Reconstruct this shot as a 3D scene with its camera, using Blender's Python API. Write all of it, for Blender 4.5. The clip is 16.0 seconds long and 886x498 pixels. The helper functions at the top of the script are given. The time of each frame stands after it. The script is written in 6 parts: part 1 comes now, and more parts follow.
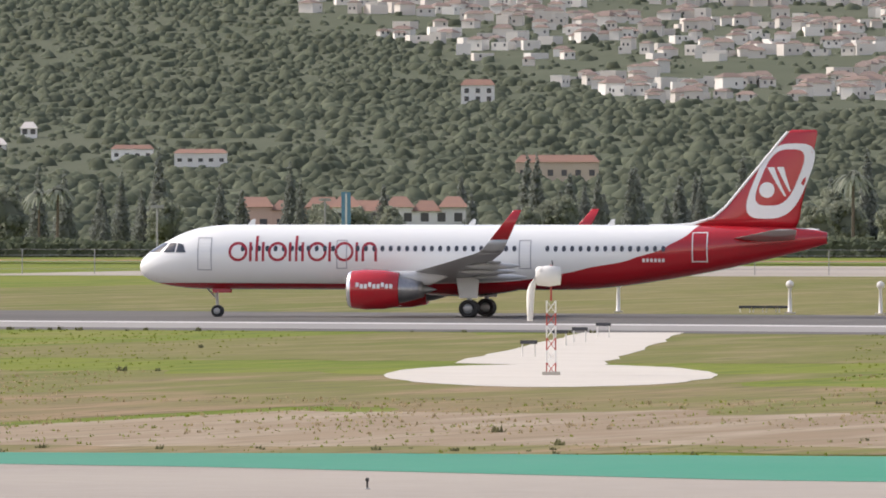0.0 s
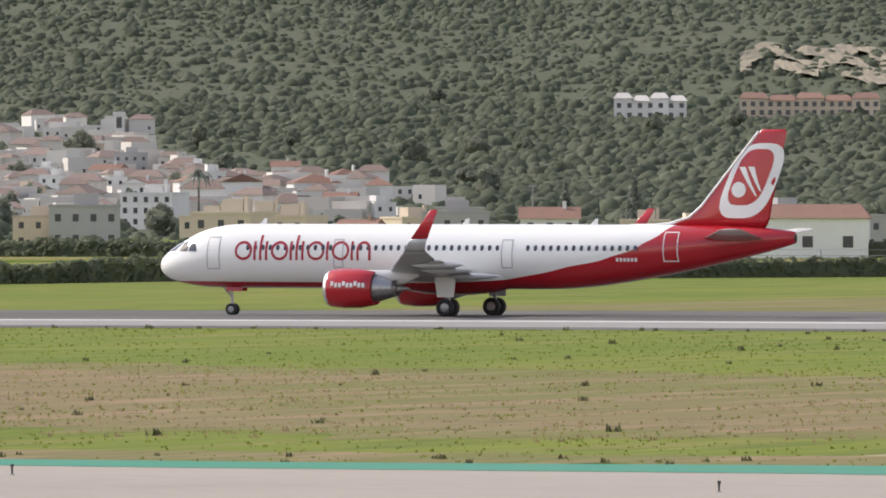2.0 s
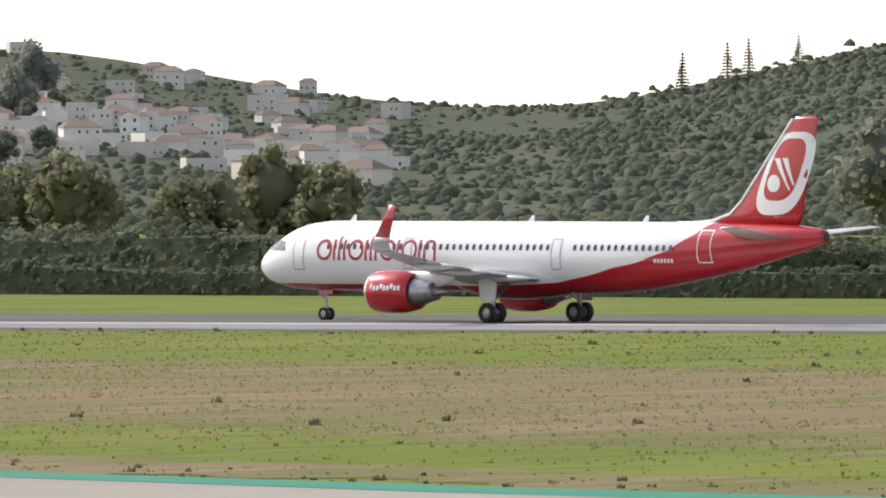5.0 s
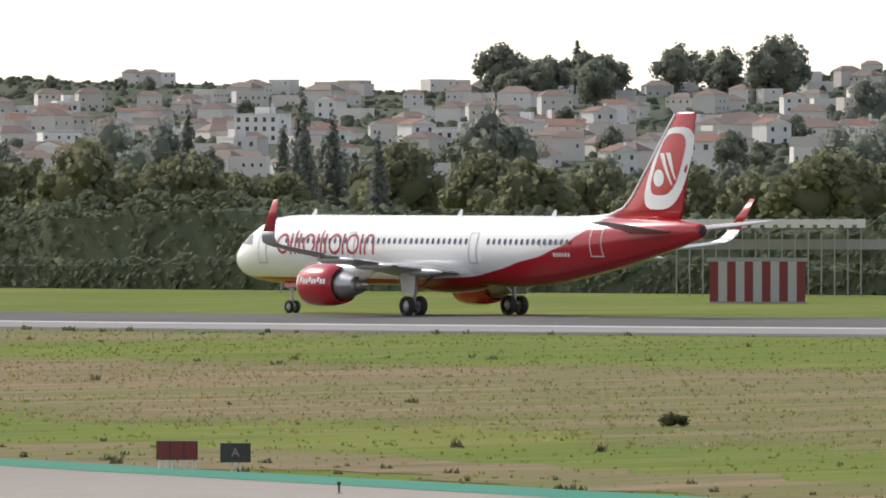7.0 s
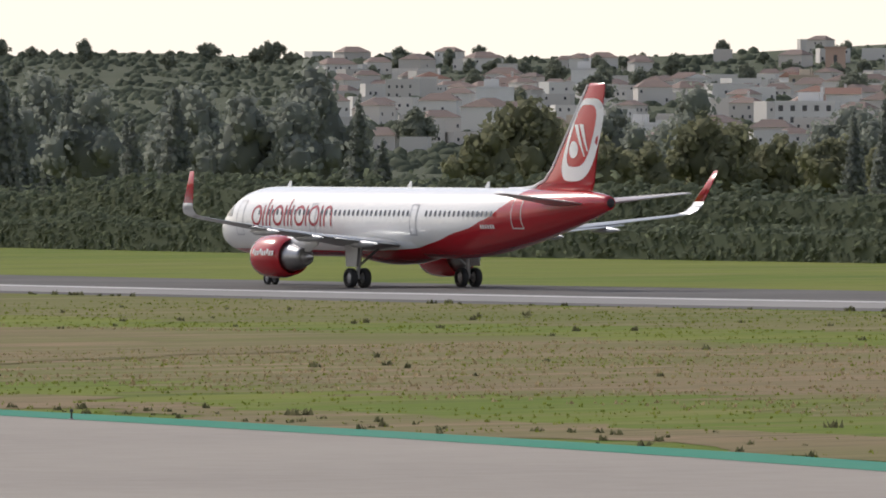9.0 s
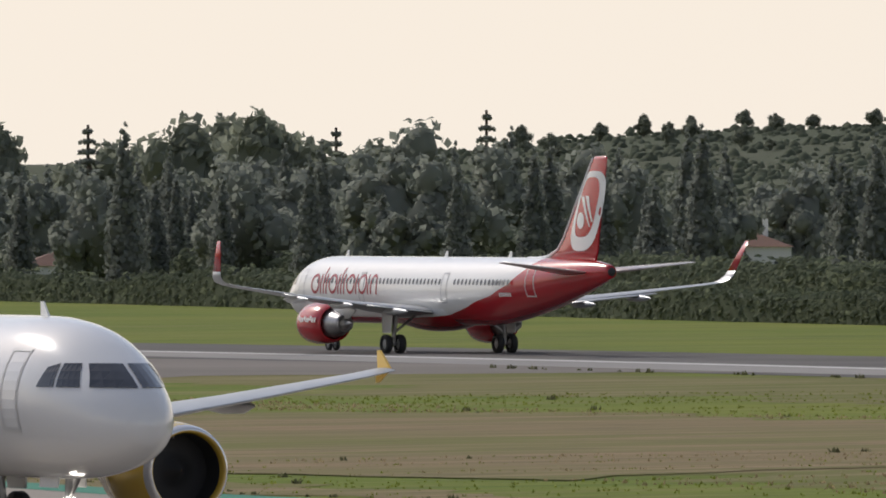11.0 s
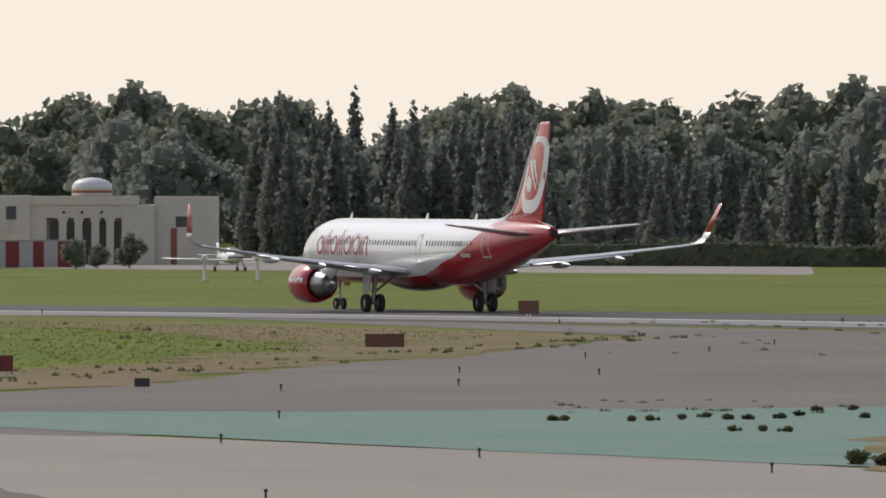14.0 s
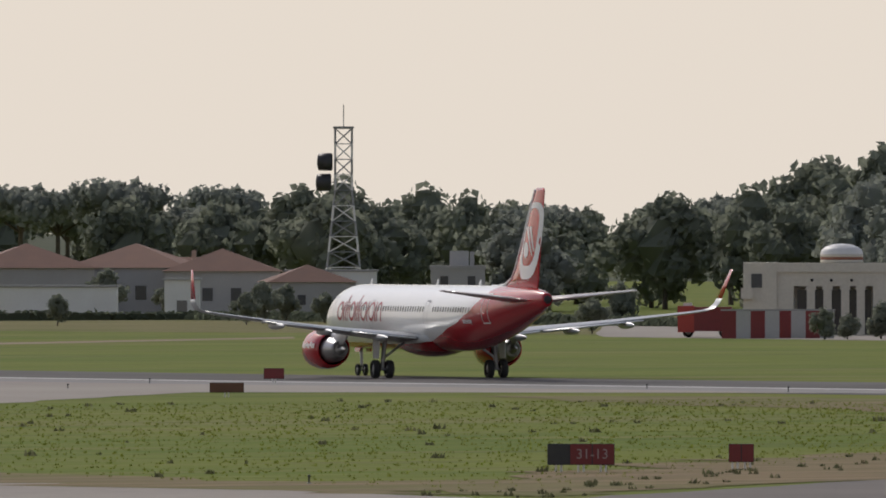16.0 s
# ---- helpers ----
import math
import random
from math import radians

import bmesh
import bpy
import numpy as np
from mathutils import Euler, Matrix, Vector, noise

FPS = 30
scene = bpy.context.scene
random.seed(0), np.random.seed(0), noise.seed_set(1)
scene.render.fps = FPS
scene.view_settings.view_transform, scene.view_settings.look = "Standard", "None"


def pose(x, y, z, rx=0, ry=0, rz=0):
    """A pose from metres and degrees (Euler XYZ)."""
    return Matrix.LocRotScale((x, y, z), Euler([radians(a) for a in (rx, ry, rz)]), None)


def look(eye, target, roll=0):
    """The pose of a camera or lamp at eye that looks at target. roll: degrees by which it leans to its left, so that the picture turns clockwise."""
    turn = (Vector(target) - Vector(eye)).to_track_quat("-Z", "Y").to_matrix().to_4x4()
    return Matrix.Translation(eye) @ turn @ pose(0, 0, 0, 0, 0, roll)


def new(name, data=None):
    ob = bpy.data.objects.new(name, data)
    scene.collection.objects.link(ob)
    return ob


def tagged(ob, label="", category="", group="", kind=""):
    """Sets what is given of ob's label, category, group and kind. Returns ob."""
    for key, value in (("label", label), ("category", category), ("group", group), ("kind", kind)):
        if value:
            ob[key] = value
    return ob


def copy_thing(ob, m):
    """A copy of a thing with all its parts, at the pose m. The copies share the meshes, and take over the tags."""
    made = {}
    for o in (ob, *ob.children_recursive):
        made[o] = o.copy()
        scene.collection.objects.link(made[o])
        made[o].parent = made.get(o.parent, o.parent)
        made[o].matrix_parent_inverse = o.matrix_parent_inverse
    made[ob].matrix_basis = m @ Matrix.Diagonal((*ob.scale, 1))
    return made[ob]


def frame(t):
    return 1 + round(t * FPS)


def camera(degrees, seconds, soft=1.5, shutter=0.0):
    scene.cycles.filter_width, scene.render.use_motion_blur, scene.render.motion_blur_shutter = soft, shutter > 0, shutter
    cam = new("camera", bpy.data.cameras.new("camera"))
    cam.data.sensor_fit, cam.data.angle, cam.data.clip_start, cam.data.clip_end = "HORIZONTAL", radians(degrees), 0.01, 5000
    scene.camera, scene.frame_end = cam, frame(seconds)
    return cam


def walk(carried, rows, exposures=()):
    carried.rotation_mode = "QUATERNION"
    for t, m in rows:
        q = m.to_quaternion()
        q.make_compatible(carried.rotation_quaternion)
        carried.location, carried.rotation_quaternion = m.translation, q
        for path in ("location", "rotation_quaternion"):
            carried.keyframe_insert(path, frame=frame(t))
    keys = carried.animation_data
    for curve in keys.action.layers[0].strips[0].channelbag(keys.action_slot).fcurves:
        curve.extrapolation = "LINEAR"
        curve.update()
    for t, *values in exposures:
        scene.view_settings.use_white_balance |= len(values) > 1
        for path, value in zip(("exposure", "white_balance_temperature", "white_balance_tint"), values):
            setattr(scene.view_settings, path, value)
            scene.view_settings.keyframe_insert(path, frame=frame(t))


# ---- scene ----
# The camera rides after the airliner: seconds, x, y, tilt, heading.
EYE = 8.50
CAM = [
    (0, 239.99, -759.32, 89.7027, 17.7000),
    (0.5, 239.02, -756.42, 89.7121, 19.1506),
    (1, 237.52, -752.26, 89.7368, 20.6039),
    (1.5, 235.37, -746.77, 89.7189, 21.9607),
    (2, 232.52, -739.87, 89.7014, 23.0415),
    (2.5, 228.86, -731.55, 89.6615, 24.3984),
    (3, 224.31, -721.80, 89.6356, 25.5756),
    (3.5, 218.79, -710.65, 89.5059, 27.1590),
    (4, 212.19, -698.15, 89.5646, 28.5393),
    (4.2, 209.29, -692.90, 89.6069, 29.2451),
    (6.3, 175.46, -639.79, 89.6249, 35.3836),
    (6.5, 171.97, -634.91, 89.6271, 35.8419),
    (7, 163.03, -622.86, 89.6454, 37.4150),
    (7.5, 153.77, -611.06, 89.6934, 38.7536),
    (8, 144.26, -599.46, 89.6426, 40.0662),
    (8.2, 140.37, -594.89, 89.6416, 40.7329),
    (10.3, 97.15, -549.08, 89.6262, 45.5926),
    (10.5, 92.85, -544.90, 89.7541, 46.0302),
    (11, 81.97, -534.57, 89.8415, 46.9443),
    (11.5, 70.92, -524.43, 89.7467, 48.0147),
    (12, 59.67, -514.50, 89.7594, 49.1345),
    (12.5, 48.26, -504.77, 89.7625, 49.9263),
    (13, 36.70, -495.20, 89.7167, 50.8664),
    (13.5, 25.00, -485.83, 89.7151, 51.7780),
    (14, 13.15, -476.63, 89.6738, 52.5332),
    (14.5, 1.18, -467.59, 89.8633, 53.3666),
    (15, -10.92, -458.72, 89.9543, 54.2130),
    (15.5, -23.15, -450.04, 89.9956, 55.0855),
    (16, -35.52, -441.55, 89.9783, 55.9840),
]
EXPO = ((0, .82, 6700, 15), (3, .78, 6650, 13), (7, .54, 6550, 11), (8, .24, 6530, 12), (10.3, .13, 6500, 13), (12, -.37, 6500, 11), (13.5, -.06, 6500, 11), (16, -.36, 6480, 13))
cam = camera(4.0819, 16.0, 1.8)
walk(cam, [(t, pose(x, y, EYE, tilt, 0, a)) for t, x, y, tilt, a in CAM], EXPO)
JET = [
    (0, -0.00, 0.00, 189.109),
    (0.5, -20.92, 2.78, 186.734),
    (1, -45.22, 9.18, 184.444),
    (1.5, -65.28, 8.17, 182.045),
    (2, -79.52, -1.57, 179.554),
    (2.5, -105.96, 8.71, 177.387),
    (3, -132.97, 18.03, 175.357),
    (3.5, -144.93, -3.48, 173.474),
    (4, -153.15, -30.87, 171.797),
    (4.2, -158.96, -37.83, 171.224),
    (6.3, -240.22, -54.88, 166.238),
    (6.5, -252.24, -48.90, 165.845),
    (7, -283.86, -36.61, 165.142),
    (7.5, -305.09, -35.55, 164.422),
    (8, -290.15, -80.68, 163.971),
    (8.2, -302.40, -76.62, 163.845),
    (10.3, -466.00, 3.57, 162.725),
    (10.5, -471.73, 1.40, 162.637),
    (11, -474.64, -14.00, 162.439),
    (11.5, -485.94, -22.01, 162.375),
    (12, -530.40, -1.98, 162.439),
    (12.5, -567.59, 12.96, 162.415),
    (13, -597.68, 20.89, 162.453),
    (13.5, -614.84, 19.70, 162.442),
    (14, -613.73, 2.71, 162.575),
    (14.5, -611.72, -13.02, 162.687),
    (15, -628.36, -16.16, 162.935),
    (15.5, -658.24, -8.32, 163.106),
    (16, -690.18, 0.01, 163.323),
]
TAXI = [
    (0, -16.08, -516.22, -16.993),
    (5, -85.62, -428.21, -16.993),
    (9, -141.25, -357.80, -16.993),
    (10.5, -161.70, -330.95, -16.993),
    (10.8, -166.28, -326.11, -16.993),
    (11, -168.00, -321.67, -17.061),
    (11.3, -172.12, -316.61, -17.115),
    (11.5, -174.48, -312.77, -17.125),
    (11.8, -178.51, -307.44, -17.087),
    (12, -181.58, -304.27, -17.061),
    (12.5, -188.71, -295.59, -17.085),
    (12.8, -193.04, -290.33, -17.062),
    (13.5, -203.40, -278.03, -17.058),
    (14.5, -217.30, -260.43, -17.058),
    (16, -238.17, -234.02, -17.058),
]

# ---------------------------------------------------------------- daylight
world = bpy.data.worlds.new("sky")
scene.world = world
world.use_nodes = True
wn = world.node_tree
sky = wn.nodes.new("ShaderNodeTexSky")
sky.sky_type = "NISHITA"
sky.sun_disc = False
SUN = Vector((-.74, .06, .6)).normalized()
sky.sun_elevation = math.asin(SUN.z)
sky.sun_rotation = math.atan2(SUN.x, SUN.y)
sky.altitude, sky.air_density, sky.dust_density, sky.ozone_density = 0, 1.0, 1.5, 1.0
back = wn.nodes["Background"]
back.inputs["Strength"].default_value = .13
# pale haze that lies round the whole horizon
haze = wn.nodes.new("ShaderNodeMix")
haze.data_type = "RGBA"
haze.inputs[7].default_value = (7.4, 6.7, 5.7, 1)
up = wn.nodes.new("ShaderNodeSeparateXYZ")
wn.links.new(wn.nodes.new("ShaderNodeTexCoord").outputs["Generated"], up.inputs[0])
low = wn.nodes.new("ShaderNodeMapRange")
low.interpolation_type = "SMOOTHSTEP"
low.inputs["From Min"].default_value, low.inputs["From Max"].default_value = .0, .35
low.inputs["To Min"].default_value, low.inputs["To Max"].default_value = 1, .15
wn.links.new(up.outputs[2], low.inputs[0])
wn.links.new(low.outputs[0], haze.inputs[0])
wn.links.new(sky.outputs[0], haze.inputs[6])
# the haze is brighter towards the sun
toward = wn.nodes.new("ShaderNodeVectorMath")
toward.operation = "DOT_PRODUCT"
toward.inputs[1].default_value = Vector((SUN.x, SUN.y, 0)).normalized()
wn.links.new(wn.nodes["Texture Coordinate"].outputs["Generated"], toward.inputs[0])
glow = wn.nodes.new("ShaderNodeMapRange")
glow.inputs["From Min"].default_value, glow.inputs["From Max"].default_value = -1, 1
glow.inputs["To Min"].default_value, glow.inputs["To Max"].default_value = .86, 1.05
wn.links.new(toward.outputs["Value"], glow.inputs[0])
tone = wn.nodes.new("ShaderNodeMix")
tone.data_type, tone.blend_type = "RGBA", "MULTIPLY"
tone.inputs[0].default_value = 1
tone.inputs[6].default_value = (7.4, 6.75, 5.8, 1)
wn.links.new(glow.outputs[0], tone.inputs[7])
wn.links.new(tone.outputs[2], haze.inputs[7])
wn.links.new(haze.outputs[2], back.inputs[0])
sun = new("sun", bpy.data.lights.new("sun", "SUN"))
sun.data.energy, sun.data.angle, sun.data.color = 2.2, radians(2.5), (1, .95, .87)
sun.matrix_world = look(SUN * 100, (0, 0, 0))

# ---------------------------------------------------------------- materials
M = {}


def shader(name, color, rough=.6, metal=0.0, grain=(), bump=0.0, bump_scale=8.0, coat=0.0, space="Object", spec=.5):
    """A surface with two scales of variation: grain holds (scale, amount, other colour)."""
    mat = bpy.data.materials.new(name)
    mat.use_nodes = True
    nt = mat.node_tree
    bsdf = nt.nodes["Principled BSDF"]
    bsdf.inputs["Roughness"].default_value = rough
    bsdf.inputs["Metallic"].default_value = metal
    bsdf.inputs["Coat Weight"].default_value = coat
    bsdf.inputs["Specular IOR Level"].default_value = spec
    co = nt.nodes.new("ShaderNodeTexCoord")
    rgb = nt.nodes.new("ShaderNodeRGB")
    rgb.outputs[0].default_value = (*color, 1)
    out = rgb.outputs[0]
    for scale, amount, other in grain:
        n = nt.nodes.new("ShaderNodeTexNoise")
        n.inputs["Scale"].default_value = scale
        n.inputs["Detail"].default_value = 6
        nt.links.new(co.outputs[space], n.inputs["Vector"])
        r = nt.nodes.new("ShaderNodeMapRange")
        r.inputs["From Min"].default_value, r.inputs["From Max"].default_value = .35, .68
        r.inputs["To Max"].default_value = amount
        nt.links.new(n.outputs[0], r.inputs[0])
        mx = nt.nodes.new("ShaderNodeMix")
        mx.data_type = "RGBA"
        nt.links.new(r.outputs[0], mx.inputs[0])
        nt.links.new(out, mx.inputs[6])
        mx.inputs[7].default_value = (*other, 1)
        out = mx.outputs[2]
    nt.links.new(out, bsdf.inputs["Base Color"])
    if bump:
        n = nt.nodes.new("ShaderNodeTexNoise")
        n.inputs["Scale"].default_value = bump_scale
        n.inputs["Detail"].default_value = 8
        nt.links.new(co.outputs[space], n.inputs["Vector"])
        b = nt.nodes.new("ShaderNodeBump")
        b.inputs["Strength"].default_value = bump
        b.inputs["Distance"].default_value = .05
        nt.links.new(n.outputs[0], b.inputs["Height"])
        nt.links.new(b.outputs[0], bsdf.inputs["Normal"])
    M[name] = mat
    return mat


def vary(mat, amount=.35, island=False):
    """Lets the colour differ from piece to piece."""
    nt = mat.node_tree
    bsdf = nt.nodes["Principled BSDF"]
    link = bsdf.inputs["Base Color"].links[0]
    src = link.from_socket
    if island:
        rnd = nt.nodes.new("ShaderNodeNewGeometry").outputs["Random Per Island"]
    else:
        rnd = nt.nodes.new("ShaderNodeObjectInfo").outputs["Random"]
    r = nt.nodes.new("ShaderNodeMapRange")
    r.inputs["To Min"].default_value, r.inputs["To Max"].default_value = 1 - amount, 1 + amount
    nt.links.new(rnd, r.inputs[0])
    h = nt.nodes.new("ShaderNodeHueSaturation")
    nt.links.new(r.outputs[0], h.inputs["Value"])
    nt.links.new(src, h.inputs["Color"])
    nt.links.new(h.outputs[0], bsdf.inputs["Base Color"])


def livery(name, low, high, steps, x_range, z_range):
    """Two paints parted by a line that climbs along the hull; steps: (x, z) of that line."""
    mat = shader(name, high, .22, 0, ((.6, .12, tuple(c * .86 for c in high)),), 0, 8, .4)
    nt = mat.node_tree
    bsdf = nt.nodes["Principled BSDF"]
    src = bsdf.inputs["Base Color"].links[0].from_socket
    co = nt.nodes.new("ShaderNodeTexCoord")
    sep = nt.nodes.new("ShaderNodeSeparateXYZ")
    nt.links.new(co.outputs["Object"], sep.inputs[0])
    mx = nt.nodes.new("ShaderNodeMapRange")
    mx.inputs["From Min"].default_value, mx.inputs["From Max"].default_value = x_range
    nt.links.new(sep.outputs[0], mx.inputs[0])
    ramp = nt.nodes.new("ShaderNodeValToRGB")
    ramp.color_ramp.interpolation = "CARDINAL"
    el = ramp.color_ramp.elements
    while len(el) < len(steps):
        el.new(.5)
    for e, (x, z) in zip(el, sorted(((x - x_range[0]) / (x_range[1] - x_range[0]), (z - z_range[0]) / (z_range[1] - z_range[0])) for x, z in steps)):
        e.position, e.color = x, (z, z, z, 1)
    nt.links.new(mx.outputs[0], ramp.inputs[0])
    mz = nt.nodes.new("ShaderNodeMapRange")
    mz.inputs["From Min"].default_value, mz.inputs["From Max"].default_value = z_range
    nt.links.new(sep.outputs[2], mz.inputs[0])
    less = nt.nodes.new("ShaderNodeMath")
    less.operation = "LESS_THAN"
    nt.links.new(mz.outputs[0], less.inputs[0])
    nt.links.new(ramp.outputs[0], less.inputs[1])
    mix = nt.nodes.new("ShaderNodeMix")
    mix.data_type = "RGBA"
    nt.links.new(less.outputs[0], mix.inputs[0])
    nt.links.new(src, mix.inputs[6])
    mix.inputs[7].default_value = (*low, 1)
    nt.links.new(mix.outputs[2], bsdf.inputs["Base Color"])
    return mat


RED, WHITE = (.42, .012, .02), (.8, .8, .78)
livery("hull_red", RED, WHITE, ((22, 2.2), (10, 2.16), (2, 2.16), (-3.3, 2.4), (-6.9, 3.05), (-10.1, 3.7), (-12.3, 4.45), (-13.8, 5.35), (-14.9, 6.3), (-23, 6.5)), (-23, 22), (1, 7))
shader("hull_dots", (.68, .68, .68), .18, 0, ((.5, .15, (.66, .66, .66)),), 0, 8, .4)
shader("hull_plain", (.62, .62, .62), .35, 0, ((1.5, .25, (.48, .48, .48)),))
shader("tail_red", (.45, .014, .022), .22, 0, ((.7, .2, (.36, .01, .018)),), 0, 8, .4)
shader("tailplane_red", (.5, .42, .41), .22, 0, ((1.2, .3, (.4, .38, .37)),))
shader("fin_dots", (.74, .74, .73), .25, 0, ((.7, .2, (.62, .62, .62)),), 0, 8, .3)
shader("white_gloss", (.82, .82, .8), .3, 0, ((3, .15, (.7, .7, .68)),))
shader("white_line", (.75, .72, .7), .4)
shader("door_line", (.38, .38, .4), .45)
shader("brand", (.36, .012, .03), .3, 0, ((2, .2, (.3, .01, .02)),))
shader("brand_grey", (.4, .4, .4), .4)
shader("yellow", (.66, .4, .03), .35, 0, ((2, .25, (.5, .3, .03)),))
shader("yellow_pale", (.7, .6, .3), .4)
shader("engine_yellow", (.5, .33, .05), .25, 0, ((1.5, .3, (.4, .25, .04)),), 0, 8, .3)
shader("dot_grey", (.1, .097, .09), .4, 0, ((3, .3, (.15, .145, .13)),))
shader("wing", (.42, .43, .44), .34, .25, ((.8, .4, (.3, .31, .32)), (5, .2, (.5, .5, .5))))
shader("lip", (.72, .72, .73), .2, .7)
shader("bare_metal", (.36, .36, .37), .35, .8, ((4, .4, (.2, .2, .2)),))
shader("matt_black", (.02, .02, .022), .6)
shader("rubber", (.022, .022, .024), .75, 0, ((6, .4, (.04, .04, .04)),))
shader("rim", (.35, .36, .37), .4, .5)
shader("cockpit", (.025, .03, .04), .08, 0, (), 0, 8, .5)
# taxiing jet's windows: their bright reflection is put into a pale colour
shader("pane_sheen", (.36, .37, .38), .2)
shader("brand_pale", (.6, .6, .6), .4)
shader("door_pale", (.5, .5, .5), .45)
shader("pane", (.06, .065, .08), .12)
lamp = shader("lamp", (1, .95, .85), .3)
lamp.node_tree.nodes["Principled BSDF"].inputs["Emission Color"].default_value = (1, .94, .82, 1)
lamp.node_tree.nodes["Principled BSDF"].inputs["Emission Strength"].default_value = 30
# outdoors
shader("asphalt", (.1, .093, .087), .85, 0, ((.05, .7, (.16, .15, .14)), (1.2, .35, (.072, .067, .062))), .3, 4, 0, "Object", .15)
shader("concrete", (.335, .297, .252), .85, 0, ((.03, .7, (.25, .22, .188)), (.6, .3, (.385, .345, .3))), .25, 5, 0, "Object", .15)
shader("taxi_asphalt", (.148, .13, .113), .85, 0, ((.04, .8, (.21, .186, .163)), (.8, .3, (.185, .168, .15))), .25, 5, 0, "Object", .15)
shader("shoulder", (.27, .255, .235), .85, 0, ((.04, .7, (.2, .19, .185)), (.7, .3, (.36, .35, .33))), .25, 5, 0, "Object", .15)
shader("runway_paint", (.6, .58, .55), .7, 0, ((.25, .6, (.4, .39, .37)),))
shader("green_paint", (.03, .235, .15), .95, 0, ((.06, .6, (.055, .26, .18)), (.8, .3, (.09, .25, .18)), (.012, .5, (.1, .22, .17))))
M["green_paint"].node_tree.nodes["Principled BSDF"].inputs["Specular IOR Level"].default_value = .15
shader("pad", (.5, .46, .4), .85, 0, ((.2, .5, (.42, .38, .32)), (2, .25, (.56, .52, .46))), .2, 4)


def turf():
    """Mown airfield grass: green and straw patches drawn out along the strip."""
    mat = bpy.data.materials.new("turf")
    mat.use_nodes = True
    nt = mat.node_tree
    bsdf = nt.nodes["Principled BSDF"]
    bsdf.inputs["Roughness"].default_value = .95
    bsdf.inputs["Specular IOR Level"].default_value = .1
    co = nt.nodes.new("ShaderNodeTexCoord")

    def field(sx, sy, scale, detail=6):
        mp = nt.nodes.new("ShaderNodeMapping")
        mp.inputs["Scale"].default_value = (sx, sy, 1)
        nt.links.new(co.outputs["Object"], mp.inputs[0])
        n = nt.nodes.new("ShaderNodeTexNoise")
        n.inputs["Scale"].default_value, n.inputs["Detail"].default_value = scale, detail
        nt.links.new(mp.outputs[0], n.inputs["Vector"])
        return n.outputs[0]

    def blend(a, b, f, lo, hi):
        r = nt.nodes.new("ShaderNodeMapRange")
        r.inputs["From Min"].default_value, r.inputs["From Max"].default_value = lo, hi
        nt.links.new(f, r.inputs[0])
        m = nt.nodes.new("ShaderNodeMix")
        m.data_type = "RGBA"
        nt.links.new(r.outputs[0], m.inputs[0])
        for i, c in ((6, a), (7, b)):
            if isinstance(c, tuple):
                m.inputs[i].default_value = (*c, 1)
            else:
                nt.links.new(c, m.inputs[i])
        return m.outputs[2]
    base = blend(GREEN_A, GREEN_B, field(.35, .12, .09), .4, .62)
    base = blend(base, STRAW, field(.3, .05, .11), .6, .8)
    base = blend(base, (.075, .1, .02), field(1.0, .14, .4), .5, .78)
    base = blend(base, (.2, .175, .06), field(1.0, .12, .22), .53, .75)
    base = blend(base, (.22, .225, .06), field(1.6, .14, .9), .52, .8)
    nt.links.new(base, bsdf.inputs["Base Color"])
    M["turf"] = mat


GREEN_A, GREEN_B, STRAW = (.105, .152, .014), (.155, .18, .024), (.23, .19, .08)
turf()


def strewn(name, colors, spec=.1):
    """Dry ground cover: four colours in streaks and specks along the strip."""
    mat = bpy.data.materials.new(name)
    mat.use_nodes = True
    nt = mat.node_tree
    bsdf = nt.nodes["Principled BSDF"]
    bsdf.inputs["Roughness"].default_value, bsdf.inputs["Specular IOR Level"].default_value = .95, spec
    co = nt.nodes.new("ShaderNodeTexCoord")
    out = None
    for (sx, sy, scale, lo, hi), col in zip(((1, 1, 1, 0, 1), (.3, .1, .1, .42, .6), (1, .12, .3, .47, .66), (1.5, .14, .9, .5, .74)), colors):
        if out is None:
            out = nt.nodes.new("ShaderNodeRGB")
            out.outputs[0].default_value = (*col, 1)
            out = out.outputs[0]
            continue
        mp = nt.nodes.new("ShaderNodeMapping")
        mp.inputs["Scale"].default_value = (sx, sy, 1)
        nt.links.new(co.outputs["Object"], mp.inputs[0])
        n = nt.nodes.new("ShaderNodeTexNoise")
        n.inputs["Scale"].default_value, n.inputs["Detail"].default_value = scale, 6
        nt.links.new(mp.outputs[0], n.inputs["Vector"])
        r = nt.nodes.new("ShaderNodeMapRange")
        r.inputs["From Min"].default_value, r.inputs["From Max"].default_value = lo, hi
        nt.links.new(n.outputs[0], r.inputs[0])
        m = nt.nodes.new("ShaderNodeMix")
        m.data_type = "RGBA"
        nt.links.new(r.outputs[0], m.inputs[0])
        nt.links.new(out, m.inputs[6])
        m.inputs[7].default_value = (*col, 1)
        out = m.outputs[2]
    nt.links.new(out, bsdf.inputs["Base Color"])
    M[name] = mat


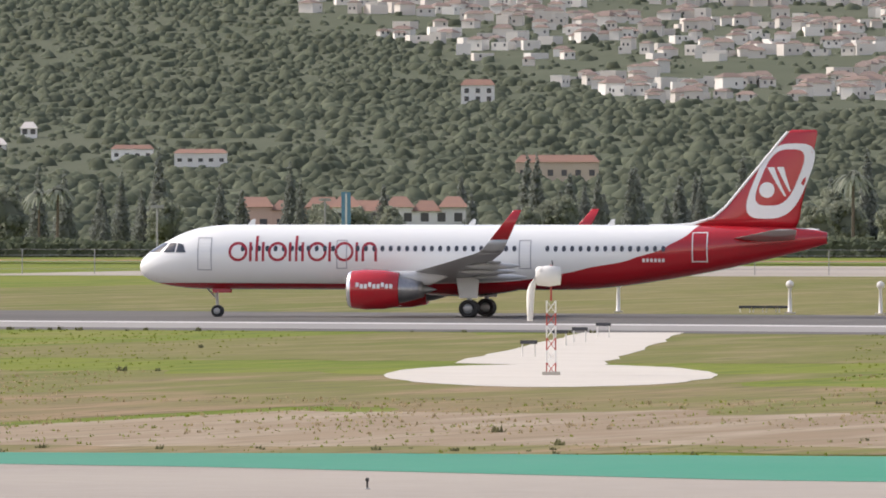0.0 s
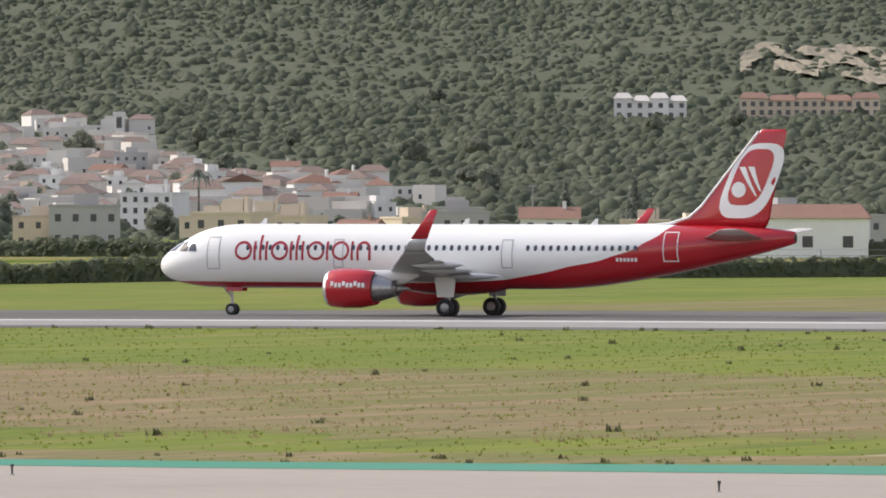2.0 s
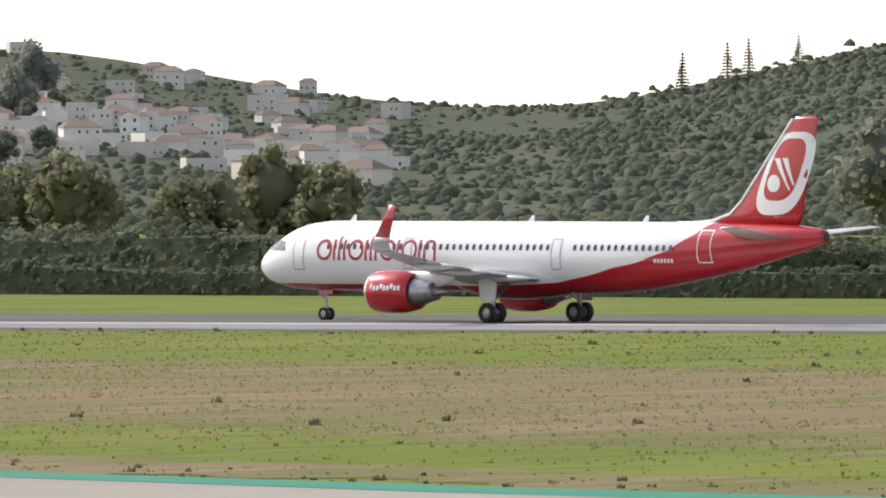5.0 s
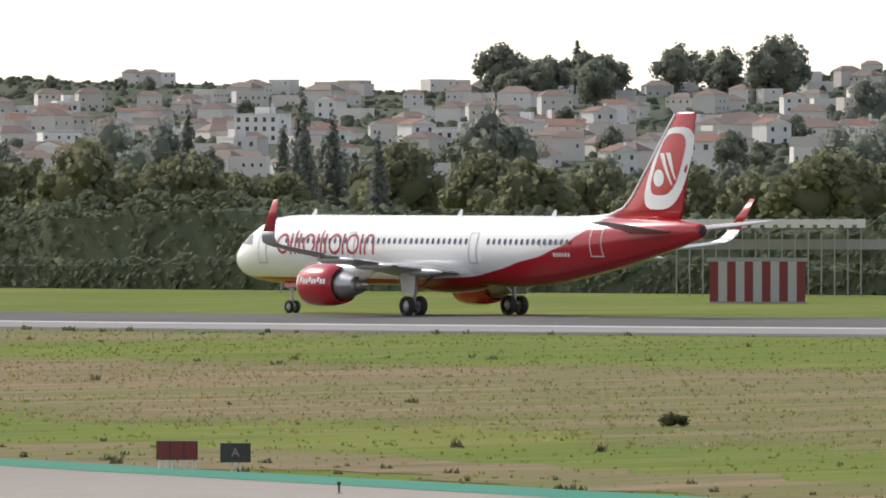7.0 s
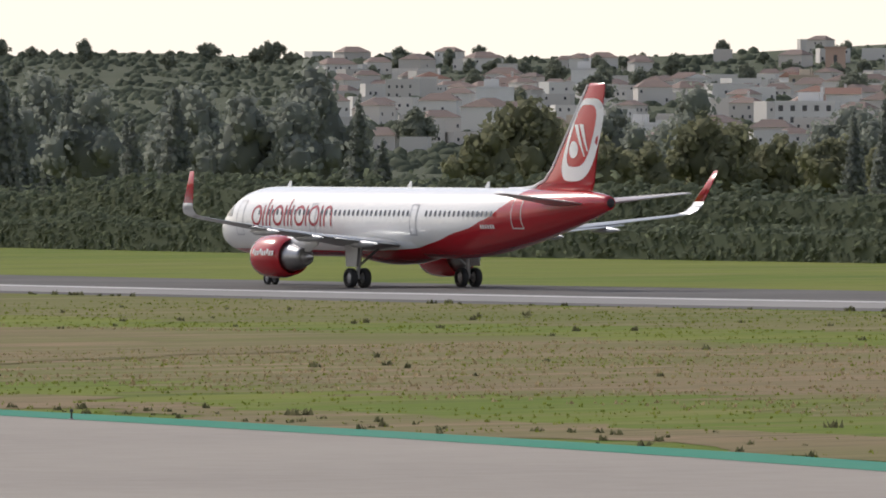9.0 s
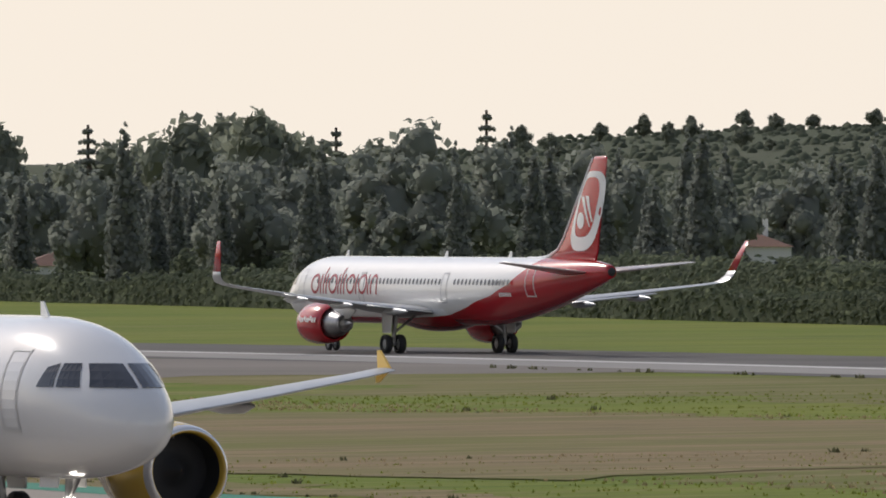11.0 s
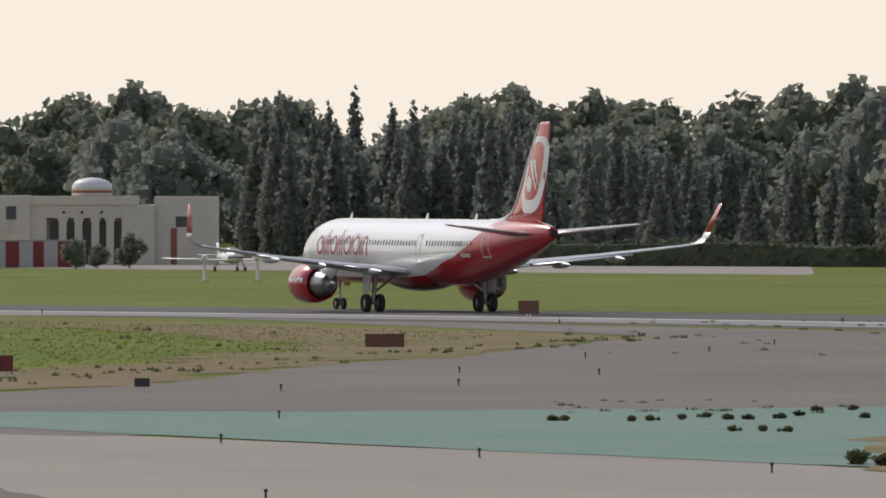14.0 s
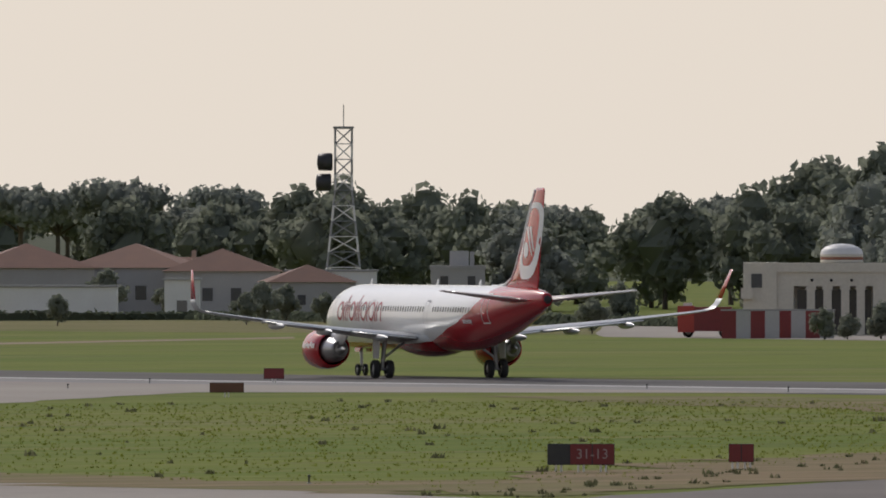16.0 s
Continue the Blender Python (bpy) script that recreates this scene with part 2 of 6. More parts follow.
strewn("dry_turf", ((.2, .155, .078), (.15, .15, .045), (.26, .185, .11), (.11, .095, .045)))
strewn("olive_turf", ((.17, .155, .055), (.13, .14, .035), (.22, .18, .09), (.1, .1, .035)))
strewn("bare_soil", ((.29, .225, .155), (.24, .18, .12), (.33, .27, .2), (.2, .16, .1)))
shader("scrub", (.095, .108, .07), .95, 0, ((.004, .7, (.12, .122, .085)), (.03, .6, (.075, .09, .057)), (.25, .5, (.105, .115, .078))), 0, 3, 0, "Object", .05)
shader("quarry", (.26, .225, .165), .95, 0, ((.02, .6, (.14, .135, .1)), (.15, .5, (.32, .28, .21))), .5, .3, 0, "Object", .1)

# ---------------------------------------------------------------- building helpers


def mesh_of(name, verts, faces, smooth=False):
    me = bpy.data.meshes.new(name)
    me.from_pydata([tuple(v) for v in verts], [], faces)
    if smooth:
        me.polygons.foreach_set("use_smooth", [True] * len(me.polygons))
    me.update()
    return me


def part(name, me, material, parent, label=""):
    """One mesh object under a thing or under a part."""
    if not me.materials:
        me.materials.append(material)
    ob = new(name, me)
    ob.parent = parent
    if label:
        ob["label"] = label
    return ob


def thing(name, me, material, label, category, kind="", group=""):
    if not me.materials:
        me.materials.append(material)
    return tagged(new(name, me), label, category, group, kind)


def box(x0, x1, y0, y1, z0, z1):
    v = [(x, y, z) for x in (x0, x1) for y in (y0, y1) for z in (z0, z1)]
    return mesh_of("box", v, [(0, 1, 3, 2), (4, 6, 7, 5), (0, 4, 5, 1), (2, 3, 7, 6), (0, 2, 6, 4), (1, 5, 7, 3)])


def sight(t):
    """The eye and the heading (degrees from +y towards -x) of the view at t seconds."""
    for a, b in zip(CAM, CAM[1:]):
        if t <= b[0] or b is CAM[-1]:
            u = (t - a[0]) / (b[0] - a[0])
            return a[1] + (b[1] - a[1]) * u, a[2] + (b[2] - a[2]) * u, a[4] + (b[4] - a[4]) * u


def spot(t, mil, dist):
    """A place on the ground: dist metres out along the sight line of second t, mil thousandths to its right."""
    x, y, a = sight(t)
    a = radians(a)
    return x - math.sin(a) * dist + math.cos(a) * dist * mil / 1000, y + math.cos(a) * dist + math.sin(a) * dist * mil / 1000, a


def over(t, mil):
    """The second whose sight line runs where that of t does, mil thousandths to the right."""
    want = sight(t)[2] - math.degrees(mil / 1000)
    for p, q in zip(CAM, CAM[1:]):
        if want <= q[4] or q is CAM[-1]:
            return p[0] + (q[0] - p[0]) * (want - p[4]) / (q[4] - p[4])


def strip(name, near, far, material, label, category, z, x0=2600, x1=-3200, step=20, rag=0.0, seed=1, kind="structure"):
    """A long band of ground between two lines y = near(x), y = far(x)."""
    verts, faces = [], []
    n = int((x0 - x1) / step)
    for i in range(n + 1):
        x = x0 - step * i
        for f, s in ((near, 0), (far, 50)):
            j = rag * (noise.noise((x * .05, s + seed, 0)) + .6 * noise.noise((x * .23, s + seed, 3))) if rag else 0
            verts.append((x, f(x) + j, z))
    faces = [(2*i, 2*i+1, 2*i+3, 2*i+2) for i in range(n)]
    faces = [f[::-1] for f in faces]
    return thing(name, mesh_of(name, verts, faces), material, label, category, kind)


def lerp_table(rows, x):
    """Smooth reading of a short table: first column the key, the rest the values."""
    if x <= rows[0][0]:
        return rows[0][1:]
    for i in range(len(rows) - 1):
        a, b = rows[i], rows[i + 1]
        if x <= b[0]:
            before, after = rows[max(i - 1, 0)], rows[min(i + 2, len(rows) - 1)]
            u, h = (x - a[0]) / (b[0] - a[0]), b[0] - a[0]
            out = []
            for k in range(1, len(a)):
                ma = (b[k] - before[k]) / (b[0] - before[0]) if i else (b[k] - a[k]) / h
                mb = (after[k] - a[k]) / (after[0] - a[0]) if i < len(rows) - 2 else (b[k] - a[k]) / h
                out.append((2*u**3 - 3*u*u + 1)*a[k] + (u**3 - 2*u*u + u)*h*ma + (3*u*u - 2*u**3)*b[k] + (u**3 - u*u)*h*mb)
            return out
    return rows[-1][1:]


# ---------------------------------------------------------------- ground
thing("ground", mesh_of("ground", [(-7000, -3000, 0), (5000, -3000, 0), (5000, 6000, 0), (-7000, 6000, 0)], [(0, 1, 2, 3)]), M["turf"], "mown green and straw-coloured airfield grass", "grass", "structure")




def curve(rows):
    """y as a smooth line of x, from a short table."""
    rows = sorted(rows)
    return lambda x: lerp_table(rows, x)[0]


MID = curve([(2600, -260), (400, -60), (60, -12), (0, 0), (-63, 9), (-125, -4), (-188, -32), (-251, -50), (-314, -52), (-376, -40), (-439, -20), (-502, -3), (-565, 4), (-627, 1), (-690, -6), (-900, -10), (-3200, -10)])
HALF = curve([(2600, 80), (400, 76), (20, 73), (-80, 80), (-150, 74), (-216, 61), (-290, 48), (-360, 38), (-450, 35), (-600, 33), (-700, 33), (-3200, 30)])
EDGE = curve([(2600, -620), (600, -420), (135, -386), (74, -393), (13, -381), (-48, -351), (-109, -318), (-169, -291), (-215, -276), (-262, -247), (-300, -239), (-340, -230), (-376, -209), (-420, -206), (-900, -206), (-3200, -206)])
BAND = curve([(2600, 36), (150, 34), (128, 24), (108, 13), (92, 9), (72, 7.5), (45, 6.0), (0, 4.6), (-100, 3.6), (-200, 3.4), (-250, 2), (-3200, 2)])


def verge(k):
    """A line k of the way from the runway edge to the taxiway edge."""
    return lambda x: (MID(x) - HALF(x)) * (1 - k) + EDGE(x) * k


def plot(name, outline, material, label, category, z, step=6.0, rag=1.2):
    """A flat patch of ground with a slightly uneven outline."""
    pts, n = [], len(outline)
    for i in range(n):
        a, b = Vector(outline[i]), Vector(outline[(i + 1) % n])
        k = max(1, int((b - a).length / step))
        for j in range(k):
            p = a + (b - a) * j / k
            pts.append((p.x + rag * noise.noise((p.x * .2, p.y * .2, 1)), p.y + rag * noise.noise((p.x * .2, p.y * .2, 9)), z))
    bm = bmesh.new()
    f = bm.faces.new([bm.verts.new(p) for p in pts])
    f.normal_update()
    if f.normal.z < 0:
        f.normal_flip()
    bmesh.ops.triangulate(bm, faces=bm.faces)
    me = bpy.data.meshes.new(name)
    bm.to_mesh(me)
    bm.free()
    return thing(name, me, material, label, category, "structure")


# island paint paled and greyed: the backlight is put into its colour
shader("worn_backlit_green", (.085, .2, .15), .9, 0, ((.05, .7, (.15, .22, .18)), (.4, .5, (.2, .22, .19)), (1.5, .3, (.06, .19, .13))))
strip("runway", lambda x: MID(x) - HALF(x), lambda x: MID(x) + HALF(x) * .3, M["asphalt"], "long grey asphalt runway with worn white edge lines", "runway", .02)
strip("runway_shoulder", lambda x: MID(x) - HALF(x) * .86, lambda x: MID(x) - HALF(x) * .42, M["shoulder"], "pale worn shoulder along the runway", "runway", .026)
strip("runway_line", lambda x: MID(x) - HALF(x) * .53, lambda x: MID(x) - HALF(x) * .475, M["runway_paint"], "worn white painted line along the runway", "marking", .034)
strip("dry_grass_strip", verge(.83), verge(.51), M["dry_turf"], "band of dry straw-brown grass between green strips", "dry grass", .012, 90, -300, 1.5, 16, 2)
strip("mixed_verge", verge(.87), verge(.46), M["olive_turf"], "olive grass fading into the dry band", "grass", .009, 90, -300, 1.5, 16, 61)
strip("dry_grass_strip", verge(.76), verge(.56), M["dry_turf"], "band of dry straw-brown grass beside the taxiway", "dry grass", .008, 400, 84, 1.5, 20, 5)
strip("bare_soil_strip", verge(.985), verge(.76), M["bare_soil"], "bare brown soil beside the green taxiway edge", "soil", .016, 400, 92, 1.5, 16, 8)
strip("dry_grass_strip", verge(1.0), verge(.955), M["dry_turf"], "thin dry grass along the pavement edge", "dry grass", .018, 400, -250, 1.5, 7, 12)
strip("olive_verge", verge(.34), verge(0), M["olive_turf"], "olive and straw-coloured grass beside the runway", "grass", .009, 400, 20, 1.5, 14, 21)
strip("olive_verge", verge(.32), verge(0), M["olive_turf"], "olive and straw-coloured grass beside the runway", "grass", .009, -230, -420, 1.5, 16, 23)
strip("far_olive_verge", lambda x: MID(x) + HALF(x) * .3, lambda x: 352 + .12 * x, M["olive_turf"], "dry olive grass beyond the runway", "grass", .007, 400, -105, 3, 8, 25)
strip("green_edge", lambda x: EDGE(x) - BAND(x), lambda x: EDGE(x), M["green_paint"], "green-painted paved taxiway edge, worn in places", "marking", .03, 2600, -232)
strip("taxiway", lambda x: EDGE(x) - 240, lambda x: EDGE(x) - (BAND(x) - .3 if x > -232 else 0), M["concrete"], "pale grey worn concrete taxiway with dark streaks", "taxiway", .02, 2600, -1500)
strip("taxiway_streak", lambda x: EDGE(x) - 44, lambda x: EDGE(x) - 34, M["taxi_asphalt"], "dark rubber streak along the taxiway", "marking", .026, -150, -330, 3, 3, 15)
plot("exit_taxiway", [(-600, -27), (-511, -61), (-463, -109), (-437, -139), (-402, -173), (-376, -207), (-350, -238), (-318, -238), (-322, -200), (-342, -172), (-372, -140), (-405, -98), (-400, -70), (-380, -60)], M["taxi_asphalt"], "dark asphalt exit taxiway curving off the runway", "taxiway", .022)
plot("exit_taxiway", [(-610, -25), (-800, -25), (-700, -60), (-640, -130), (-620, -205), (-560, -205), (-598, -91), (-634, -55)], M["concrete"], "pale concrete exit taxiway joining the runway", "taxiway", .022)
plot("green_island", [(-362, -226), (-348, -206), (-340, -176), (-320, -180), (-300, -218), (-276, -234), (-250, -247), (-274, -244), (-298, -239), (-328, -232)], M["worn_backlit_green"], "worn green-painted paved island at the taxiway fork, paled for backlight", "marking", .034)
plot("soil_wedge", [(-300, -219), (-318, -182), (-300, -165), (-225, -210), (-205, -262), (-236, -264), (-262, -249)], M["dry_turf"], "dry brown grass wedge at the taxiway fork", "dry grass", .038, 4, 3)
plot("dry_verge", [(-600, -38), (-511, -62), (-463, -110), (-437, -140), (-402, -174), (-380, -205), (-396, -202), (-425, -170), (-450, -138), (-490, -100), (-540, -72), (-610, -52)], M["dry_turf"], "dry brown grass along the curved taxiway edge", "dry grass", .026, 5, 6)
plot("dry_verge", [(-380, -207), (-600, -208), (-600, -196), (-400, -197)], M["dry_turf"], "dry brown grass along the taxiway edge", "dry grass", .027, 4, 5)
strip("perimeter_road", lambda x: 352 + .12 * x, lambda x: 480, M["concrete"], "grey perimeter road beyond the far grass", "road", .02, 900, -178)
# ---------------------------------------------------------------- airliners
def hull_rows(length):
    """Stations of a narrow-body fuselage: metres behind the nose, centre height, half width, half height."""
    s = length - 44.5
    return [(0, 3.2, .02, .02), (.12, 3.2, .42, .4), (.5, 3.24, .8, .78), (1.1, 3.32, 1.14, 1.12), (1.9, 3.46, 1.42, 1.45),
            (2.8, 3.62, 1.65, 1.74), (3.8, 3.74, 1.82, 1.94), (5.2, 3.82, 1.94, 2.06), (6.5, 3.84, 1.975, 2.08),
            (12, 3.84, 1.975, 2.08), (20, 3.84, 1.975, 2.08), (28.2 + s, 3.84, 1.975, 2.08), (31 + s, 3.93, 1.95, 1.98),
            (34 + s, 4.14, 1.82, 1.77), (37 + s, 4.40, 1.55, 1.5), (40 + s, 4.70, 1.15, 1.15), (42.6 + s, 4.95, .72, .78),
            (44.0 + s, 5.06, .42, .5), (44.5 + s, 5.08, .3, .36)]


def fuselage_mesh(length, main):
    rows, n, m = hull_rows(length), 150, 40
    xs = [length * (i / n) ** 1.0 for i in range(n + 1)]
    xs = sorted(set([0, .03, .07, .12, .2] + xs))
    verts, faces = [], []
    for x in xs:
        zc, ry, rz = lerp_table(rows, x)
        for j in range(m):
            a = 2 * math.pi * j / m
            verts.append((main - x, ry * math.sin(a), zc + rz * math.cos(a)))
    for i in range(len(xs) - 1):
        for j in range(m):
            a, b = i * m + j, i * m + (j + 1) % m
            faces.append((a, b, b + m, a + m))
    faces.append(tuple(range(m))[::-1])
    faces.append(tuple(range((len(xs) - 1) * m, len(xs) * m)))
    return mesh_of("fuselage", verts, faces, True)


def skin(length, main, x, z, side, lift=.012):
    """Point on the fuselage side at x metres behind the nose and height z."""
    zc, ry, rz = lerp_table(hull_rows(length), x)
    c = max(-1, min(1, (z - zc) / rz))
    return (main - x, side * (ry * math.sqrt(max(0, 1 - c * c)) + lift), z + (lift * c))


def patch(length, main, side, x0, x1, z0, z1, nx=1, nz=3, lift=.012, round_to=0.0):
    """A thin curved panel that lies on the fuselage side."""
    verts, faces = [], []
    for i in range(nx + 1):
        for k in range(nz + 1):
            u, w = i / nx, k / nz
            x, z = x0 + (x1 - x0) * u, z0 + (z1 - z0) * w
            if round_to and k in (0, nz):
                x = (x0 + x1) / 2 + (x - (x0 + x1) / 2) * (1 - round_to)
            verts.append(skin(length, main, x, z, side, lift))
    for i in range(nx):
        for k in range(nz):
            a = i * (nz + 1) + k
            q = (a, a + 1, a + nz + 2, a + nz + 1)
            faces.append(q if side > 0 else q[::-1])
    return mesh_of("panel", verts, faces)


def ring_patch(length, main, side, cx, cz, rx, rz, width, a0=0.0, a1=360.0, lift=.014, slant=0.0):
    """A ring, arc or outline that lies on the fuselage side."""
    verts, faces, n = [], [], 36
    for i in range(n + 1):
        a = radians(a0 + (a1 - a0) * i / n)
        for k in (0, 1):
            r1, r2 = rx - width * k, rz - width * k
            z = cz + r2 * math.sin(a)
            verts.append(skin(length, main, cx + r1 * math.cos(a) - slant * (z - cz), z, side, lift))
    for i in range(n):
        faces.append((2 * i, 2 * i + 1, 2 * i + 3, 2 * i + 2))
    return mesh_of("ring", verts, faces)


def loft(sections, n=14):
    """A wing from sections: leading edge (x, y, z), chord, thickness, up vector."""
    verts, faces = [], []
    for (x, y, z), chord, thick, up in sections:
        up = Vector(up).normalized()
        for j in range(n):
            a = 2 * math.pi * j / n
            u = (1 - math.cos(a)) / 2
            t = .6 * math.sin(a) * math.sqrt(max(u, 0)) * (1 - .72 * u) * 1.5
            p = Vector((x - chord * u, y, z)) + up * (t * thick)
            verts.append(tuple(p))
    for i in range(len(sections) - 1):
        for j in range(n):
            a, b = i * n + j, i * n + (j + 1) % n
            faces.append((a, b, b + n, a + n))
    faces.append(tuple(range(n)))
    faces.append(tuple(range((len(sections) - 1) * n, len(sections) * n)))
    me = mesh_of("aerofoil", verts, faces, True)
    bm = bmesh.new()
    bm.from_mesh(me)
    bmesh.ops.recalc_face_normals(bm, faces=bm.faces)
    bm.to_mesh(me)
    bm.free()
    return me


def lathe(profile, n=32, axis="x", closed=False):
    """A turned shape: profile of (along, radius)."""
    verts, faces = [], []
    for u, r in profile:
        for j in range(n):
            a = 2 * math.pi * j / n
            c, s = r * math.cos(a), r * math.sin(a)
            verts.append({"x": (u, c, s), "y": (c, u, s), "z": (c, s, u)}[axis])
    k = len(profile)
    for i in range(k - 1 if not closed else k):
        for j in range(n):
            a, b = i * n + j, i * n + (j + 1) % n
            c, d = ((i + 1) % k) * n + (j + 1) % n, ((i + 1) % k) * n + j
            faces.append((a, b, c, d))
    me = mesh_of("turned", verts, faces, True)
    bm = bmesh.new()
    bm.from_mesh(me)
    bmesh.ops.recalc_face_normals(bm, faces=bm.faces)
    bm.to_mesh(me)
    bm.free()
    return me


def rod(p, q, r, n=10):
    """A straight round bar from p to q."""
    p, q = Vector(p), Vector(q)
    d = (q - p).normalized()
    s = d.orthogonal().normalized()
    t = d.cross(s)
    verts = [tuple(c + (s * math.cos(2 * math.pi * j / n) + t * math.sin(2 * math.pi * j / n)) * r) for c in (p, q) for j in range(n)]
    faces = [(j, (j + 1) % n, n + (j + 1) % n, n + j) for j in range(n)] + [tuple(range(n))[::-1], tuple(range(n, 2 * n))]
    return mesh_of("rod", verts, faces)


def wheel(parent, x, y, r, w):
    """A tyre with its rim; axle along y."""
    tyre = part("tyre", lathe([(-w*.32, r*.55), (-w*.5, r*.7), (-w*.48, r*.9), (-w*.3, r), (w*.3, r), (w*.48, r*.9), (w*.5, r*.7), (w*.32, r*.55)], 28, "y", True), M["rubber"], parent)
    tyre.location = (x, y, r)
    part("rim", lathe([(-w*.36, .01), (-w*.36, r*.3), (-w*.25, r*.5), (-w*.2, r*.57), (w*.2, r*.57), (w*.25, r*.5), (w*.36, r*.3), (w*.36, .01)], 24, "y"), M["rim"], tyre)


def airliner(name, length, paint, label):
    """A twin-jet narrow-body airliner; origin on the ground between the main wheels, nose towards +x."""
    red = paint == "red"
    s = length - 44.5
    main = 21.97 if red else 17.71
    wing0 = 0 if red else -4.26
    side = 1 if red else -1
    root = new(name)
    tagged(root, label, "airliner")
    hull = part("fuselage", fuselage_mesh(length, main), M["hull_red"] if red else M["hull_dots"], root)
    part("tail_exhaust", lathe([(main - length - .02, .01), (main - length - .02, .26), (main - length + .2, .34)], 20), M["matt_black"], hull).location = (0, 0, 5.08)
    # cockpit glazing: a front screen and two side panes on each side of the nose
    rows = hull_rows(length)

    def nose(y, z):
        """The hull's skin ahead of the cabin at half breadth y and height z."""
        a, b = .05, 6.0
        for _ in range(30):
            x = (a + b) / 2
            zc, ry, rz = lerp_table(rows, x)
            a, b = (x, b) if (y / ry) ** 2 + ((z - zc) / rz) ** 2 > 1 else (a, x)
        return (main - x + .03, y * 1.012, z + .012)

    for sd in (1, -1):
        panes = [[nose(sd * (.06 + (q[0] + (q[1] - q[0]) * w) * u), 4.14 + .6 * w) for u in (0, .25, .5, .75, 1) for w in (0, .33, .67, 1)] for q in ((.98, .74),)]
        panes += [[skin(length, main, p0 + (q0 - p0) * w + (p1 - p0 + (q1 - q0 - p1 + p0) * w) * u, 4.14 + (.6 - drop * u) * w, sd, .018) for u in (0, .25, .5, .75, 1) for w in (0, .33, .67, 1)] for p0, p1, q0, q1, drop in ((1.72, 2.5, 2.15, 2.62, 0), (2.6, 3.28, 2.72, 3.08, .1))]
        for v in panes:
            f = [(i*4+k, i*4+k+1, i*4+k+5, i*4+k+4) for i in range(4) for k in range(3)]
            part("cockpit_window", mesh_of("pane", v, f if sd > 0 else [q[::-1] for q in f]), M["cockpit"], hull)
    # cabin windows
    pane = patch(length, main, side, 10, 10.25, 4.22, 4.58, 1, 4, .012, .5)
    gaps = ((13.0, 13.9), (25.0, 26.5)) if red else ((13.2, 14.9), (40, 41))
    x = 6.9
    stop = 34.2 if red else 30.6
    while x < stop:
        if not any(a < x < b for a, b in gaps):
            part("cabin_window", pane, M["pane"] if red else M["pane_sheen"], hull).location = (10 - x, 0, 0)
        x += .533
    doors = ((4.05, 5.0, 3.0, 5.1), (13.1, 13.8, 3.1, 4.95), (24.9, 25.7, 3.1, 4.95), (36.0, 37.0, 3.55, 5.45)) if red else ((4.1, 5.0, 3.0, 5.1), (13.3, 13.9, 3.5, 4.8), (14.2, 14.8, 3.5, 4.8), (30.6, 31.4, 3.5, 5.2))
    for i, (x0, x1, z0, z1) in enumerate(doors):
        mat = M["white_line"] if red and i == 3 else (M["door_line"] if red else M["door_pale"])
        door = part("door", patch(length, main, side, x0 + .1, x1 - .1, z0 + .1, z1 - .1, 2, 8, .006), M["hull_red"] if red else M["hull_dots"], root)
        for a, b, c, d in ((x0, x0 + .07, z0, z1), (x1 - .07, x1, z0, z1), (x0, x1, z0, z0 + .07), (x0, x1, z1 - .07, z1)):
            part("door_outline", patch(length, main, side, a, b, c, d, 2, 6, .016), mat, door)
    # belly fairing
    verts, faces = [], []
    for i in range(25):
        u = i / 24
        k = math.sin(math.pi * u) ** .45
        for j in range(17):
            a = math.pi * (j / 16) + math.pi
            verts.append((main - (15.2 + 11.2 * u + wing0), 2.35 * k * math.cos(a) * 1.0, 2.75 + (1.42 * k) * math.sin(a)))
    faces = [(i*17+j, i*17+j+1, i*17+j+18, i*17+j+17) for i in range(24) for j in range(16)]
    part("belly_fairing", mesh_of("fairing", verts, faces, True), M["hull_red"] if red else M["hull_dots"], root)
    # wings
    for sd in (1, -1):
        def lead(y):
            return main - wing0 - (16.5 + (y - 1.5) * .53)
        sec = [((lead(1.2), 1.2 * sd, 2.5), 7.6, 1.05, (0, 0, 1)), ((lead(3), 3 * sd, 2.68), 6.3, .85, (0, 0, 1)), ((lead(6.3), 6.3 * sd, 3.02), 4.2, .55, (0, 0, 1)),
               ((lead(11), 11 * sd, 3.55), 2.85, .34, (0, 0, 1)), ((lead(15.6), 15.6 * sd, 4.12), 1.75, .2, (0, 0, 1)), ((lead(16.6), 16.6 * sd, 4.27), 1.5, .17, (0, 0, 1))]
        wing = part("wing", loft(sec), M["wing"], root)
        if red:
            tip = [((lead(16.6), 16.6 * sd, 4.27), 1.5, .17, (0, 0, 1)), ((lead(17.05), 17.05 * sd, 4.42), 1.42, .15, (0, -.5 * sd, .8)),
                   ((lead(17.4) - .15, 17.35 * sd, 4.75), 1.25, .13, (0, -sd, .3)), ((lead(17.4) - .4, 17.43 * sd, 5.05), 1.15, .11, (0, -sd, .15))]
            top = [((lead(17.4) - .4, 17.43 * sd, 5.05), 1.15, .11, (0, -sd, .15)), ((lead(17.4) - 1.95, 17.85 * sd, 6.9), .5, .05, (0, -sd, .15))]
            shark = part("sharklet", loft(tip), M["wing"], wing)
